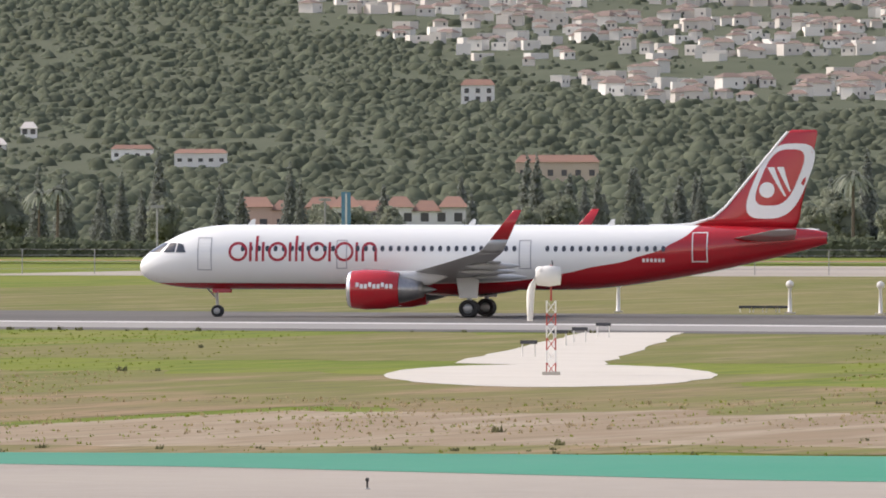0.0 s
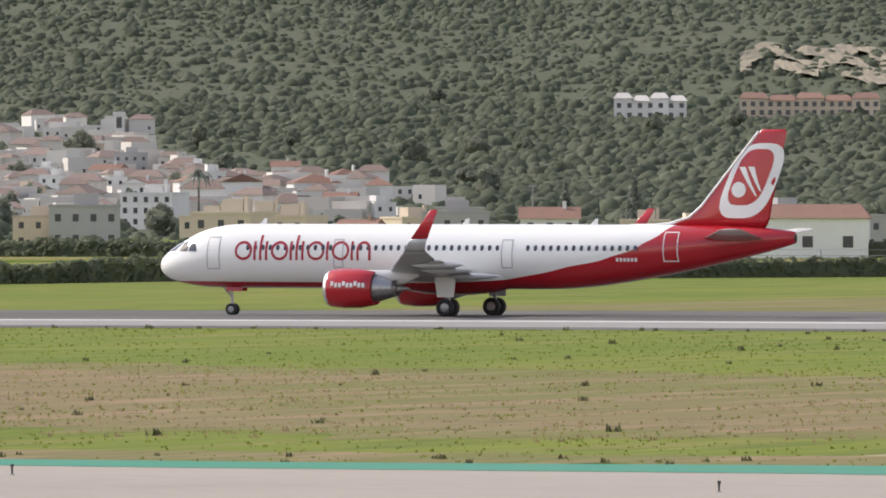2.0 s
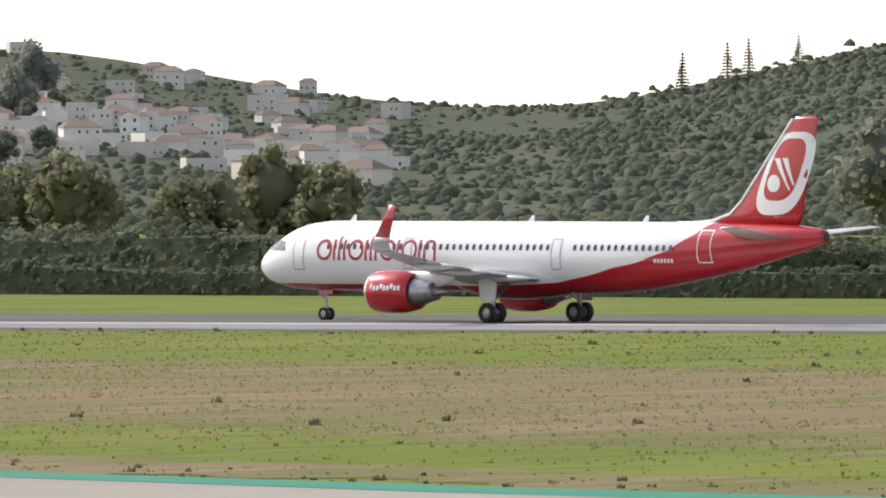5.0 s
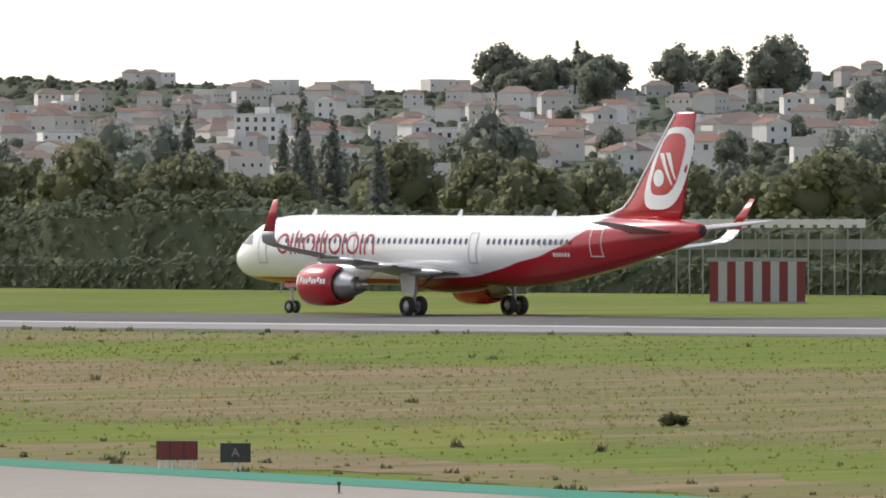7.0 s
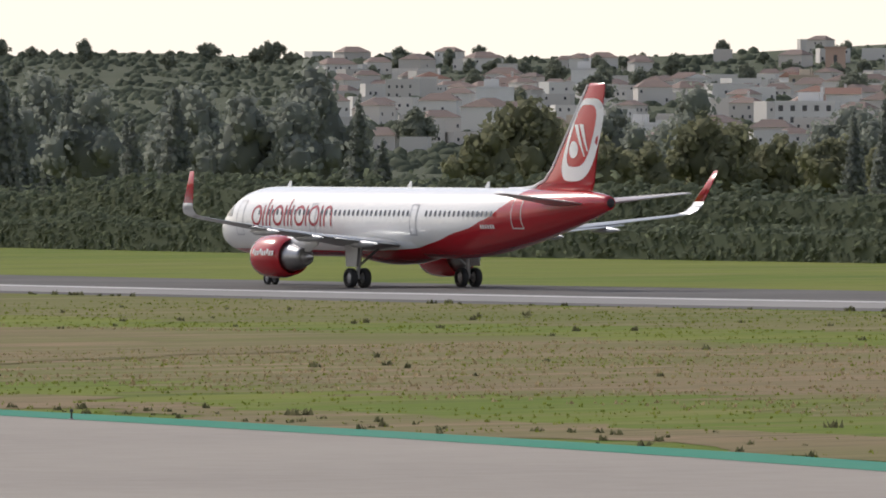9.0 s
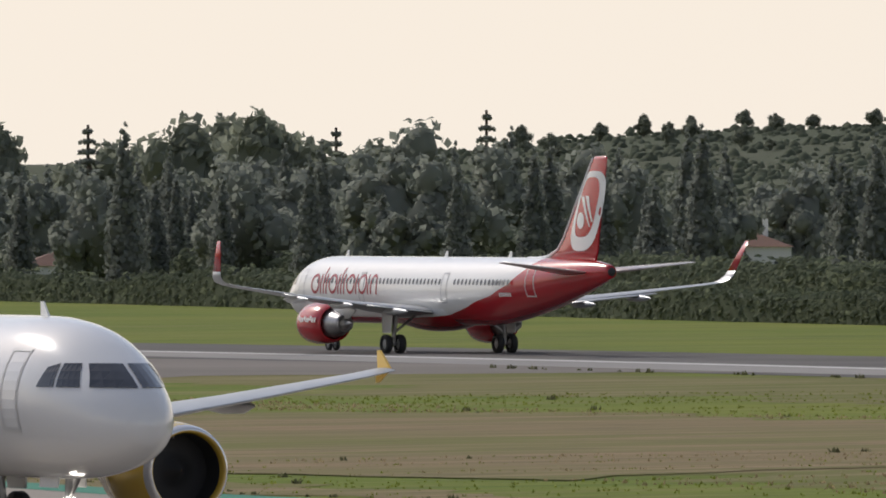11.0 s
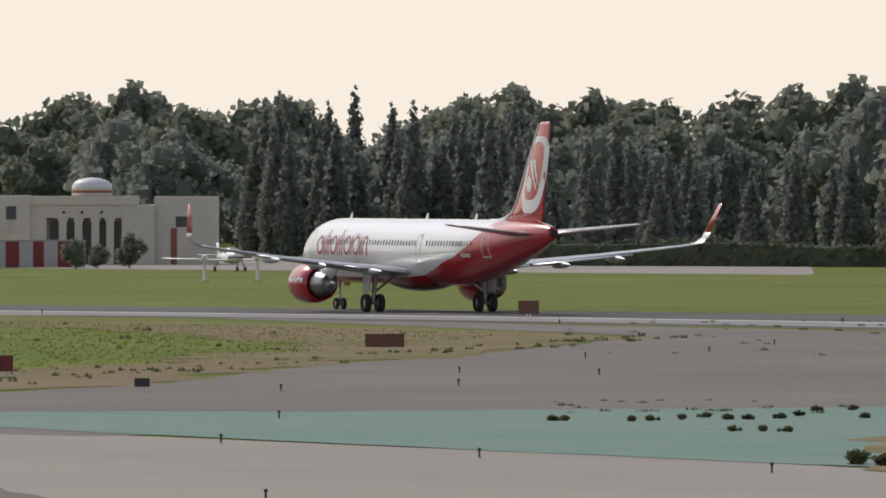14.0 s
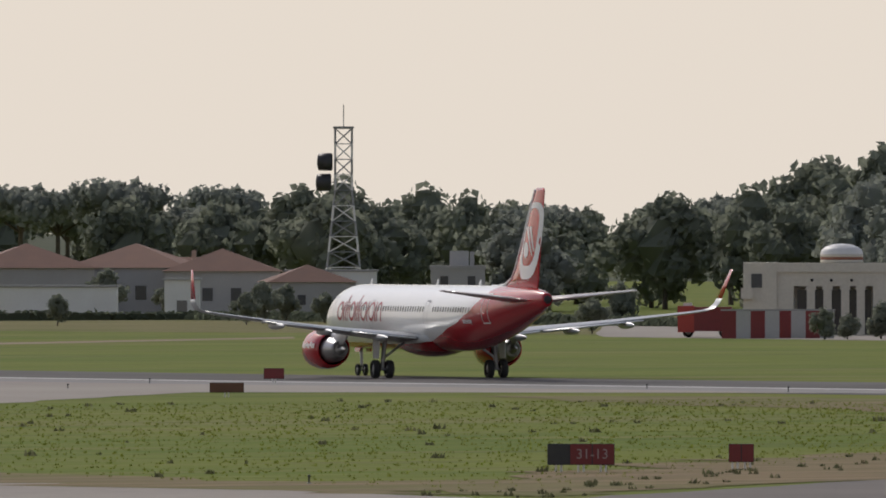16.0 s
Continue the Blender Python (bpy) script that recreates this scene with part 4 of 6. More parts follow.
def spire(h, w, n=18):
    return [(.12 * math.cos(i * 2.1), .12 * math.sin(i * 2.1), h * (.05 + .93 * i / n), .06 + w * min(1, .6 + 2.2 * i / n) * (1 - i / n) ** .95 * (.9 + .2 * math.sin(i * 1.7))) for i in range(n)]


ABOVE = -600  # models wait underground until they are copied into place
KINDS = {
    "broad": [tree("broadleaf_tree", lumps(s, 22, 4.4, 2.5, 9.4, .9, 2.0), 1200, .42, "hazed_broad_leaf", 3.2, .28, "tall dark green broadleaf tree with an uneven crown", s) for s in (3, 4, 5)],
    "olive": [tree("broadleaf_tree", lumps(s, 20, 4.2, 1.6, 8.4, .8, 1.9), 1100, .42, "olive_leaf", 2.2, .22, "pale olive-green broadleaf tree in a row", s) for s in (6, 7, 8)],
    "cypress": [tree("cypress_tree", spire(14.5, 2.1, 26), 1300, .3, "cypress_leaf", 1.5, .2, "slender dark cypress tree", 9), tree("cypress_tree", spire(11.5, 2.2, 22), 1150, .3, "cypress_leaf", 1.5, .2, "broad dark cypress tree", 10)],
    "dark": [tree("broadleaf_tree", lumps(s, 26, 5, 2, 11.4, 1.0, 2.4), 1300, .46, "hazed_dark_leaf", 3.5, .3, "dense dark green tree against the light", s) for s in (12, 13)],
    "pine": [tree("umbrella_pine", [(4.2 * math.cos(i * 2.4) * math.sqrt(i / 14), 4.2 * math.sin(i * 2.4) * math.sqrt(i / 14), 8.6 + .5 * math.sin(i), 1.3) for i in range(14)], 1100, .32, "hazed_dark_leaf", 8, .3, "umbrella pine with a flat dark crown", 14)],
    "araucaria": [tree("araucaria_tree", [(q * math.cos(a * 1.05 + i), q * math.sin(a * 1.05 + i), 3 + i * .95 - q * .12, .34 - .012 * i) for i in range(13) for a in range(6) for q in ((3.2 - .24 * i) * .3, (3.2 - .24 * i) * .62, (3.2 - .24 * i) * (.85 + .2 * math.sin(a * 2.3 + i)))], 3400, .17, "hazed_dark_leaf", 15, .22, "tiered dark araucaria conifer", 15)],
}
palm = tree("palm_tree", [(0, 0, 8.2, .5)], 60, .3, "hazed_dark_leaf", 8, .2, "palm tree with drooping fronds", 16)
pv, pf = [], []
for i in range(22):
    a, up = i * 2.4, .3 + .9 * ((i * 7) % 22) / 22
    for k in range(6):
        u = k / 5
        c = Vector((math.cos(a) * u * 2.3, math.sin(a) * u * 2.3, 8.2 + up * u * 1.6 - 2.4 * u * u))
        s = Vector((-math.sin(a), math.cos(a), 0)) * (.34 * (1 - u * .8))
        pv += [tuple(c + s + Vector((0, 0, -.15))), tuple(c - s + Vector((0, 0, -.15)))]
        if k:
            j = len(pv)
            pf.append((j-4, j-3, j-1, j-2))
part("fronds", mesh_of("fronds", pv, pf), M["hazed_dark_leaf"], palm)
KINDS["palm"] = [palm]
for models in KINDS.values():
    for m in models:
        m.location = (0, -2600, ABOVE)


def plant(kind, t, mil, d, scale=1.0, z=None):
    x, y, a = spot(t, mil, d)
    model = rnd.choice(KINDS[kind])
    ob = copy_thing(model, Matrix.Translation((x, y, rise(over(t, mil), d) - .9 if z is None else z)) @ Matrix.Rotation(rnd.uniform(0, 6.28), 4, "Z"))
    k = scale * rnd.uniform(.88, 1.12)
    ob.scale = (k, k, k * rnd.uniform(.92, 1.1))
    return ob


def grove(name, kind, places, label):
    """A far belt of trees joined in one mesh; places of t, d, scale."""
    verts, faces, slots, total = [], [], [], 0
    for t, d, k in places:
        model = rnd.choice(KINDS[kind])
        x, y, _ = spot(t, 0, d)
        turn, h = rnd.uniform(0, 6.28), k * rnd.uniform(.9, 1.12)
        ca, sa, z = math.cos(turn), math.sin(turn), rise(t, d) - .9
        for slot, ob in enumerate(model.children):
            me = ob.data
            v = np.empty(len(me.vertices) * 3)
            me.vertices.foreach_get("co", v)
            v = v.reshape(-1, 3)
            w = np.column_stack((x + k * (v[:, 0] * ca - v[:, 1] * sa), y + k * (v[:, 0] * sa + v[:, 1] * ca), z + h * v[:, 2]))
            verts.append(w)
            faces += [tuple(total + i for i in p.vertices) for p in me.polygons]
            slots += [slot] * len(me.polygons)
            total += len(v)
    me = mesh_of(name, np.vstack(verts).tolist(), faces)
    for ob in KINDS[kind][0].children:
        me.materials.append(ob.data.materials[0])
    me.polygons.foreach_set("material_index", slots)
    return tagged(new(name, me), label, "trees", "", "stuff")


# ---------------------------------------------------------------- houses
def wall_paint(name, c, o):
    m = shader(name, c, .85, 0, ((.4, .4, o), (4, .2, tuple(x * .8 for x in c))), .2, 6)
    vary(m, .12)
    return m


wall_paint("wall_white", (.74, .73, .7), (.62, .6, .56))
wall_paint("wall_cream", (.6, .5, .38), (.5, .42, .33))
wall_paint("wall_pink", (.52, .36, .28), (.45, .33, .27))
wall_paint("wall_grey", (.4, .39, .38), (.33, .32, .31))
wall_paint("roof_tile", (.24, .13, .09), (.17, .1, .08))
wall_paint("roof_flat", (.5, .47, .44), (.4, .38, .35))
shader("house_glass", (.05, .055, .065), .15)
shader("shutter", (.22, .2, .18), .7)


def house(w, dep, h, wall, roof, label, floors=2, cols=3, chimney=True):
    top = new("house")
    tagged(top, label, "house")
    body = part("wall", box(-w/2, w/2, 0, dep, -1.5, h), M[wall], top)
    if roof == "flat":
        rf = part("parapet", box(-w/2 - .12, w/2 + .12, -.12, dep + .12, h, h + .5), M[wall], top)
        part("roof", box(-w/2 + .3, w/2 - .3, .3, dep - .3, h + .5, h + .52), M["roof_flat"], top)
        part("stair_hut", box(-w*.15, w*.2, dep*.4, dep*.8, h + .5, h + 2.4), M[wall], top)
    else:
        e, r = .35, w * .2
        if roof == "gable":
            v = [(-w/2-e, -e, h), (w/2+e, -e, h), (w/2+e, dep+e, h), (-w/2-e, dep+e, h), (-w/2-e, dep/2, h+r), (w/2+e, dep/2, h+r)]
            f = [(0, 1, 5, 4), (2, 3, 4, 5), (0, 4, 3), (1, 2, 5), (3, 2, 1, 0)]
        elif roof == "front":
            v = [(-w/2-e, -e, h), (w/2+e, -e, h), (w/2+e, dep+e, h), (-w/2-e, dep+e, h), (0, -e, h+r), (0, dep+e, h+r)]
            f = [(0, 4, 5, 3), (1, 2, 5, 4), (0, 1, 4), (2, 3, 5), (3, 2, 1, 0)]
        else:
            v = [(-w/2-e, -e, h), (w/2+e, -e, h), (w/2+e, dep+e, h), (-w/2-e, dep+e, h), (0, dep/2, h+r)]
            f = [(0, 1, 4), (1, 2, 4), (2, 3, 4), (3, 0, 4), (3, 2, 1, 0)]
        part("roof", mesh_of("roof", v, f), M["roof_tile"], top)
        if roof == "front":
            part("gable", mesh_of("gable", [(-w/2, -.02, h), (w/2, -.02, h), (0, -.02, h + r * .9), (-w/2, .2, h), (w/2, .2, h), (0, .2, h + r * .9)], [(0, 1, 2), (5, 4, 3), (0, 2, 5, 3), (1, 4, 5, 2)]), M[wall], top).location = (0, -.36, 0)
    if chimney:
        part("chimney", box(w*.22, w*.22 + .6, dep*.4, dep*.4 + .6, h, h + w*.2 + .9), M[wall], top)
    pane = box(-.5, .5, -.06, .02, 0, 1.25)
    for f in range(floors):
        for c in range(cols):
            win = part("window", pane, M["house_glass"], top)
            win.location = (-w/2 + w * (c + .5) / cols, 0, h * (f + .32) / floors)
    top.location = (0, -2600, ABOVE)
    return top


HOUSES = [
    house(9, 9, 5.5, "wall_white", "gable", "white rendered house with a tiled gable roof"),
    house(7, 9, 6.2, "wall_white", "flat", "white flat-roofed town house with a roof terrace", 2, 2),
    house(11, 8, 4.2, "wall_white", "hip", "low white villa with a hipped tile roof", 1, 4),
    house(8, 8, 6.5, "wall_white", "front", "white gabled house facing the airfield", 2, 2),
    house(13, 9, 7.5, "wall_white", "flat", "long white flat-roofed apartment house", 3, 5),
    house(10, 9, 6, "wall_cream", "flat", "cream rendered house with a flat roof", 2, 3),
    house(9, 8, 5.5, "wall_pink", "gable", "faded pink house with a brown tiled roof", 2, 3),
    house(12, 9, 7, "wall_grey", "flat", "grey unpainted block with a flat roof", 2, 4, False),
    # two white houses whose shade and haze are put into grey walls
    house(11, 8, 4.2, "wall_grey", "hip", "low white house with a hipped tile roof, walls greyed for haze", 1, 4, False),
    house(7, 9, 6.2, "wall_grey", "flat", "white house with a flat roof, walls greyed for haze", 2, 2),
]


def settle(model, t, mil, d, turn=0.0, scale=1.0):
    x, y, a = spot(t, mil, d)
    ob = copy_thing(model, Matrix.Translation((x, y, rise(over(t, mil), d))) @ Matrix.Rotation(a + radians(turn), 4, "Z"))
    ob.scale = (scale, scale, scale)
    return ob


def town(n, t0, t1, d0, d1, weights, size=(.8, 1.15), keep=lambda t, d: True, gap=.0035):
    taken, tries, made = [], 0, 0
    while made < n and tries < n * 40:
        tries += 1
        t, d = rnd.uniform(t0, t1), rnd.uniform(d0, d1)
        if not keep(t, d) or any(abs(t - a) < .085 and abs(d - b) < 75 for a, b in taken):
            continue
        taken.append((t, d))
        k = rnd.choices(range(len(weights)), weights)[0]
        settle(HOUSES[k], t, 0, d, rnd.choice((-25, -8, 0, 12, 30, 90)), rnd.uniform(*size))
        made += 1




def far_houses(name, places, label):
    """Many small far houses joined in one mesh: places of t, d, width, height, hipped roof or flat, turn."""
    verts, faces, slots = [], [], []
    r = random.Random(len(places))
    for t, d, w, h, tiled, turn in places:
        x, y, a = spot(t, 0, d)
        m = Matrix.Translation((x, y, rise(t, d))) @ Matrix.Rotation(a + radians(turn), 4, "Z")
        k, dep = len(verts), w * .85
        pts = [(-w/2, 0, -2), (w/2, 0, -2), (w/2, dep, -2), (-w/2, dep, -2), (-w/2, 0, h), (w/2, 0, h), (w/2, dep, h), (-w/2, dep, h)]
        fs, sl = [(0, 1, 5, 4), (1, 2, 6, 5), (2, 3, 7, 6), (3, 0, 4, 7)], [0] * 4
        if tiled:
            pts += [(-w/2 - .3, -.3, h), (w/2 + .3, -.3, h), (w/2 + .3, dep + .3, h), (-w/2 - .3, dep + .3, h), (-w*.25, dep/2, h + w*.2), (w*.25, dep/2, h + w*.2)]
            fs += [(8, 9, 13, 12), (9, 10, 13), (10, 11, 12, 13), (11, 8, 12)]
            sl += [1] * 4
        else:
            fs.append((4, 5, 6, 7))
            sl.append(2)
        n = max(2, int(w / 2.2))
        for fl in range(max(1, int(h / 2.4))):
            for c in range(n):
                if r.random() < .45:
                    continue
                cx, cz = -w/2 + w * (c + r.uniform(.3, .7)) / n, .8 + fl * 2.4
                b = len(pts)
                pts += [(cx - .32, -.03, cz), (cx + .32, -.03, cz), (cx + .32, -.03, cz + .85), (cx - .32, -.03, cz + .85)]
                fs.append((b, b+1, b+2, b+3))
                sl.append(3)
        verts += [tuple(m @ Vector(p)) for p in pts]
        faces += [tuple(k + i for i in f) for f in fs]
        slots += sl
    me = mesh_of(name, verts, faces)
    for s in ("far_wall", "far_roof", "roof_flat", "house_glass"):
        me.materials.append(M[s])
    me.polygons.foreach_set("material_index", slots)
    return tagged(new(name, me), label, "houses", "", "stuff")


for nm, col, oth in (("far_wall", (.68, .66, .62), (.55, .47, .4)), ("far_roof", (.22, .155, .125), (.19, .15, .13))):
    vary(shader(nm, col, .85, 0, ((.02, .6, oth),)), .15, True)


def scatter(n, t0, t1, d0, d1, w0, w1, tiled, keep=lambda t, d: True):
    out, tries = [], 0
    while len(out) < n and tries < n * 30:
        tries += 1
        t, d = rnd.uniform(t0, t1), rnd.uniform(d0, d1)
        if keep(t, d):
            out.append((t, d, rnd.uniform(w0, w1), w0 * rnd.choice((.5, .62, .75, .9)), rnd.random() < tiled, rnd.choice((-30, -10, 0, 10, 25, 60))))
    return out


far_houses("hillside_houses", scatter(1250, -1.6, .5, 3250, 4640, 3.4, 6.4, .62, lambda t, d: d > max(3270, 3750 + 1300 * t) and noise.noise((t * 5, d * .009, 0)) > -.12), "white and terracotta houses spread over the hillside")
far_houses("town_houses", scatter(620, 1.0, 4.4, 2100, 3300, 4.6, 8.5, .3, lambda t, d: d < (3300 - 350 * max(0, abs(t - 2.6) - .6) if 2.5 < t < 3.5 else 2300 + (t - 2) * 1400 if 2.03 < t <= 2.5 else (2400 if t > 3 else 0))), "dense white and cream houses of the town on the slope")
far_houses("village_houses", scatter(640, 5.2, 9.4, 3000, 4630, 6.5, 12, .5), "white village houses stepping up the ridge")
town(46, 2.05, 3.6, 2050, 2900, (4, 5, 2, 4, 2, 3, 2, 1), (.55, .85), lambda t, d: t > 2.5 or d < 2300 + (t - 2) * 1400)
town(34, 1.1, 4.4, 1500, 1690, (1, 1, 2, 1, 1, 5, 5, 4), (.55, .85))
town(60, 5.5, 9.2, 3000, 4200, (5, 3, 4, 7, 1, 1, 1, 0), (.85, 1.2))

# ---------------------------------------------------------------- airfield things
def leaf_band(name, rows, n, material, label, size, category="hedge"):
    """A hedge: leaf clumps heaped along a line; rows of x, y, depth, height."""
    r = random.Random(n)
    seg = [(a, b, math.hypot(b[0]-a[0], b[1]-a[1])) for a, b in zip(rows, rows[1:])]
    total = sum(s[2] for s in seg)
    verts, faces = [], []
    for i in range(n):
        q = r.uniform(0, total)
        for a, b, l in seg:
            if q <= l:
                break
            q -= l
        u = q / l
        x, y, dep, h = (a[k] + (b[k] - a[k]) * u for k in range(4))
        h *= .8 + .35 * noise.noise((x * .05, y * .05, n)) + .2 * noise.noise((x * .3, y * .3, n))
        v, w = r.random(), r.uniform(-1, 1)
        if r.random() < .6:
            w = -1 + r.random() * .25
        z = h * (1 - (1 - v) ** 1.3)
        c = Vector((x + w * dep * .5 * u * 0 + r.uniform(-.5, .5), y + w * dep * .5 * (1 - .3 * v), z))
        d1 = Vector((r.gauss(0, .5), w * .7 + r.gauss(0, .45), .3 + v + r.gauss(0, .4))).normalized()
        d2 = d1.orthogonal().normalized()
        d2.rotate(Matrix.Rotation(r.uniform(0, 6.28), 3, d1))
        d3 = d1.cross(d2)
        s = size * r.uniform(.5, 1.5)
        k = len(verts)
        verts += [tuple(c + d2 * s), tuple(c + d3 * s), tuple(c - d2 * s), tuple(c - d3 * s), tuple(c + d1 * s * .4)]
        faces += [(k, k+1, k+4), (k+1, k+2, k+4), (k+2, k+3, k+4), (k+3, k, k+4)]
    # the dense inside of the hedge
    k = len(verts)
    fine = []
    for a, b, l in seg:
        m = max(1, int(l / 6))
        fine += [[a[j] + (b[j] - a[j]) * i / m for j in range(4)] for i in range(m)]
    for x, y, dep, h in fine:
        h *= .72 + .3 * noise.noise((x * .05, y * .05, n))
        verts += [(x, y - dep * .42, 0), (x, y - dep * .35, h * .9), (x, y + dep * .4, h * .95), (x, y + dep * .45, 0)]
    for i in range(len(fine) - 1):
        for j in range(3):
            q = k + i * 4 + j
            faces.append((q, q + 1, q + 5, q + 4))
    return thing(name, mesh_of(name, verts, faces), material, label, category, "stuff")


HEDGE = [(-165, 345, 4, 2.2), (-215, 262, 4, 2.3), (-218, 150, 4, 2.4), (-235, 85, 4, 2.6), (-340, 78, 5, 2.6), (-430, 85, 5, 2.8), (-540, 120, 5, 3), (-640, 165, 5, 3.4), (-760, 230, 6, 3.6), (-880, 290, 6, 3.4), (-950, 262, 5, 2.6)]
leaf_band("perimeter_hedge", HEDGE, 24000, M["hedge_leaf"], "long clipped dark green hedge along the airfield edge", .3)
leaf_band("bramble_bank", [(-228, 225, 14, 3.4), (-262, 112, 14, 4.2), (-345, 118, 16, 6.5), (-445, 128, 16, 7), (-560, 165, 16, 6.5), (-660, 212, 16, 6.2), (-780, 285, 16, 5.4), (-900, 345, 16, 5)], 30000, M["hedge_leaf"], "tall dark thicket behind the hedge", .36, "thicket")

leaf_band("far_thicket", [(*spot(-1.4 + .25 * i, 0, 1450)[:2], 10, 2.6) for i in range(26)], 9000, M["hedge_leaf"], "dark shrubs along the foot of the town", .42, "thicket")
# tree belts, by sight line and distance
for i in range(46):  # pale trees before the village
    plant("olive", 5.3 + i * .083 + rnd.uniform(-.03, .03), 0, rnd.uniform(1250, 1420), rnd.uniform(.9, 1.2), 0)
for i in range(22):
    plant("cypress", rnd.choice((7.15, 7.25, 7.35, 7.45, 7.75, 7.95, 8.3)) + rnd.uniform(-.05, .05), 0, rnd.uniform(1300, 1450), rnd.uniform(.85, 1.15), 0)
for i in range(34):
    plant("dark", rnd.uniform(5.9, 9.4), 0, rnd.uniform(1500, 1680), rnd.uniform(.75, 1.15), 0)
for i in range(60):  # dark wood against the light
    t = rnd.uniform(9.3, 13.0)
    plant("dark", t, 0, rnd.uniform(1250, 1650), rnd.uniform(.85, 1.3), 0)
for i in range(46):
    plant("cypress", rnd.uniform(9.2, 11.7), 0, rnd.uniform(1150, 1600), rnd.uniform(.85, 1.35), 0)
for i in range(120):  # cypress screen
    plant("cypress", rnd.uniform(11.4, 14.0), 0, rnd.uniform(1250, 1450), rnd.uniform(.78, 1.08), 0)
for i in range(40):
    plant("dark", rnd.uniform(11.6, 14.9), 0, rnd.uniform(1350, 1550), rnd.uniform(.75, 1.1), 0)
for i in range(26):
    plant("pine", rnd.uniform(15.2, 18.5), 0, rnd.uniform(1550, 1800), rnd.uniform(1.2, 1.5), 0)
for t, mil, k in ((11.05, -26.7, 1.5), (11.0, -8.6, 1.55), (11.0, 3.5, 1.6)):
    plant("araucaria", t, mil, 1700, k)
for mil in (-18.5, -22.5, -24.2, -27.8):
    plant("araucaria", 4.2, mil, 4480, 1.1)
plant("cypress", 7, 10.8, 4500, 2.0)
for i in range(18):  # old trees on the village ridge
    plant("broad", rnd.uniform(6.42, 6.95), 0, rnd.uniform(4350, 4560), rnd.uniform(1.4, 2.1))
for i in range(12):
    plant("dark", rnd.uniform(5.75, 6.4), 0, rnd.uniform(3800, 4400), rnd.uniform(1.2, 1.7))
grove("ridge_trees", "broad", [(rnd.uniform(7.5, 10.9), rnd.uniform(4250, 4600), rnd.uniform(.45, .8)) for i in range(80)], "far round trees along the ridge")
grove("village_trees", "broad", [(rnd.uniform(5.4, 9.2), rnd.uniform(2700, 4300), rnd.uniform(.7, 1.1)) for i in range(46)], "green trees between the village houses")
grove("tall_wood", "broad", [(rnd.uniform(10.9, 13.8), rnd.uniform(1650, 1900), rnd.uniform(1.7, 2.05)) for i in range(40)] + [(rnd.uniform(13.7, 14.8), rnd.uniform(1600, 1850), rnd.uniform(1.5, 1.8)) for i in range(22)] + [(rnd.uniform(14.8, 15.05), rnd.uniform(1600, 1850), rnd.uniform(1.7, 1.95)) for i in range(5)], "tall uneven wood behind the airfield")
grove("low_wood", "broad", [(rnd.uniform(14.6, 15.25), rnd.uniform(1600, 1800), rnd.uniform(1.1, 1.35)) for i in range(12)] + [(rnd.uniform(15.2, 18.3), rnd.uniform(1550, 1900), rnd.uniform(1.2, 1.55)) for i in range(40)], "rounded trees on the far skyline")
for i in range(30):  # wood and cypresses behind the runway, at the start
    plant("cypress", rnd.uniform(-.9, .1), 0, rnd.uniform(1750, 1950), rnd.uniform(.75, 1.0))
for i in range(26):
    plant("broad", rnd.uniform(-1.2, 1.2), 0, rnd.uniform(1600, 1800), rnd.uniform(.55, .85))
for i in range(16):
    plant("cypress", rnd.uniform(.2, .75), 0, rnd.uniform(1700, 1850), rnd.uniform(.6, 1.0))
for i in range(18):
    plant("broad", rnd.uniform(1.2, 4.4), 0, rnd.uniform(2300, 3600), rnd.uniform(.4, .65))
for t, mil, d, k in ((3.5, -24, 1500, 1.25), (3.5, -33, 1500, 1.0), (4.2, -11, 1500, 1.5), (4.2, -9, 1520, 1.4), (4.2, 10, 1600, .9), (4.2, 12, 1620, .9), (3.5, -18, 1900, .6)):
    plant("broad", t, mil, d, k, 0)
for t, mil in ((3.5, -23), (3.5, -24.6), (4.2, 2.5), (4.2, 7.5), (4.2, 11), (4.2, 13.5)):
    plant("cypress", t, mil, 3200, 1.1)
for i in range(34):
    plant("broad", rnd.uniform(1.9, 3.7), 0, rnd.uniform(1950, 3000), rnd.uniform(.45, .75))
plant("broad", 16, -9.8, 1560, 1.45, 0)
plant("broad", 16, -8.0, 1570, 1.4, 0)
for i in range(24):
    plant("cypress", rnd.uniform(13.4, 14.05), 0, rnd.uniform(1290, 1420), rnd.uniform(.9, 1.15), 0)
for i in range(22):
    plant("dark", rnd.uniform(13.9, 15.0), 0, rnd.uniform(1460, 1600), rnd.uniform(.6, .85), 0)
for i in range(30):
    plant("cypress", rnd.uniform(13.9, 14.55), 0, rnd.uniform(1340, 1450), rnd.uniform(1.0, 1.25), 0)
for t, mil in ((1.5, -9), (1.5, -3.5)):
    plant("cypress", t, mil, 1780, .95)
for t, mil, d in ((2.5, 4, 2000), (0, -32.5, 1500), (0, -31, 1500), (8.1, -8.5, 2100), (0, 33, 1500), (6.4, 11, 2400)):
    plant("palm", t, mil, d, 1.1)


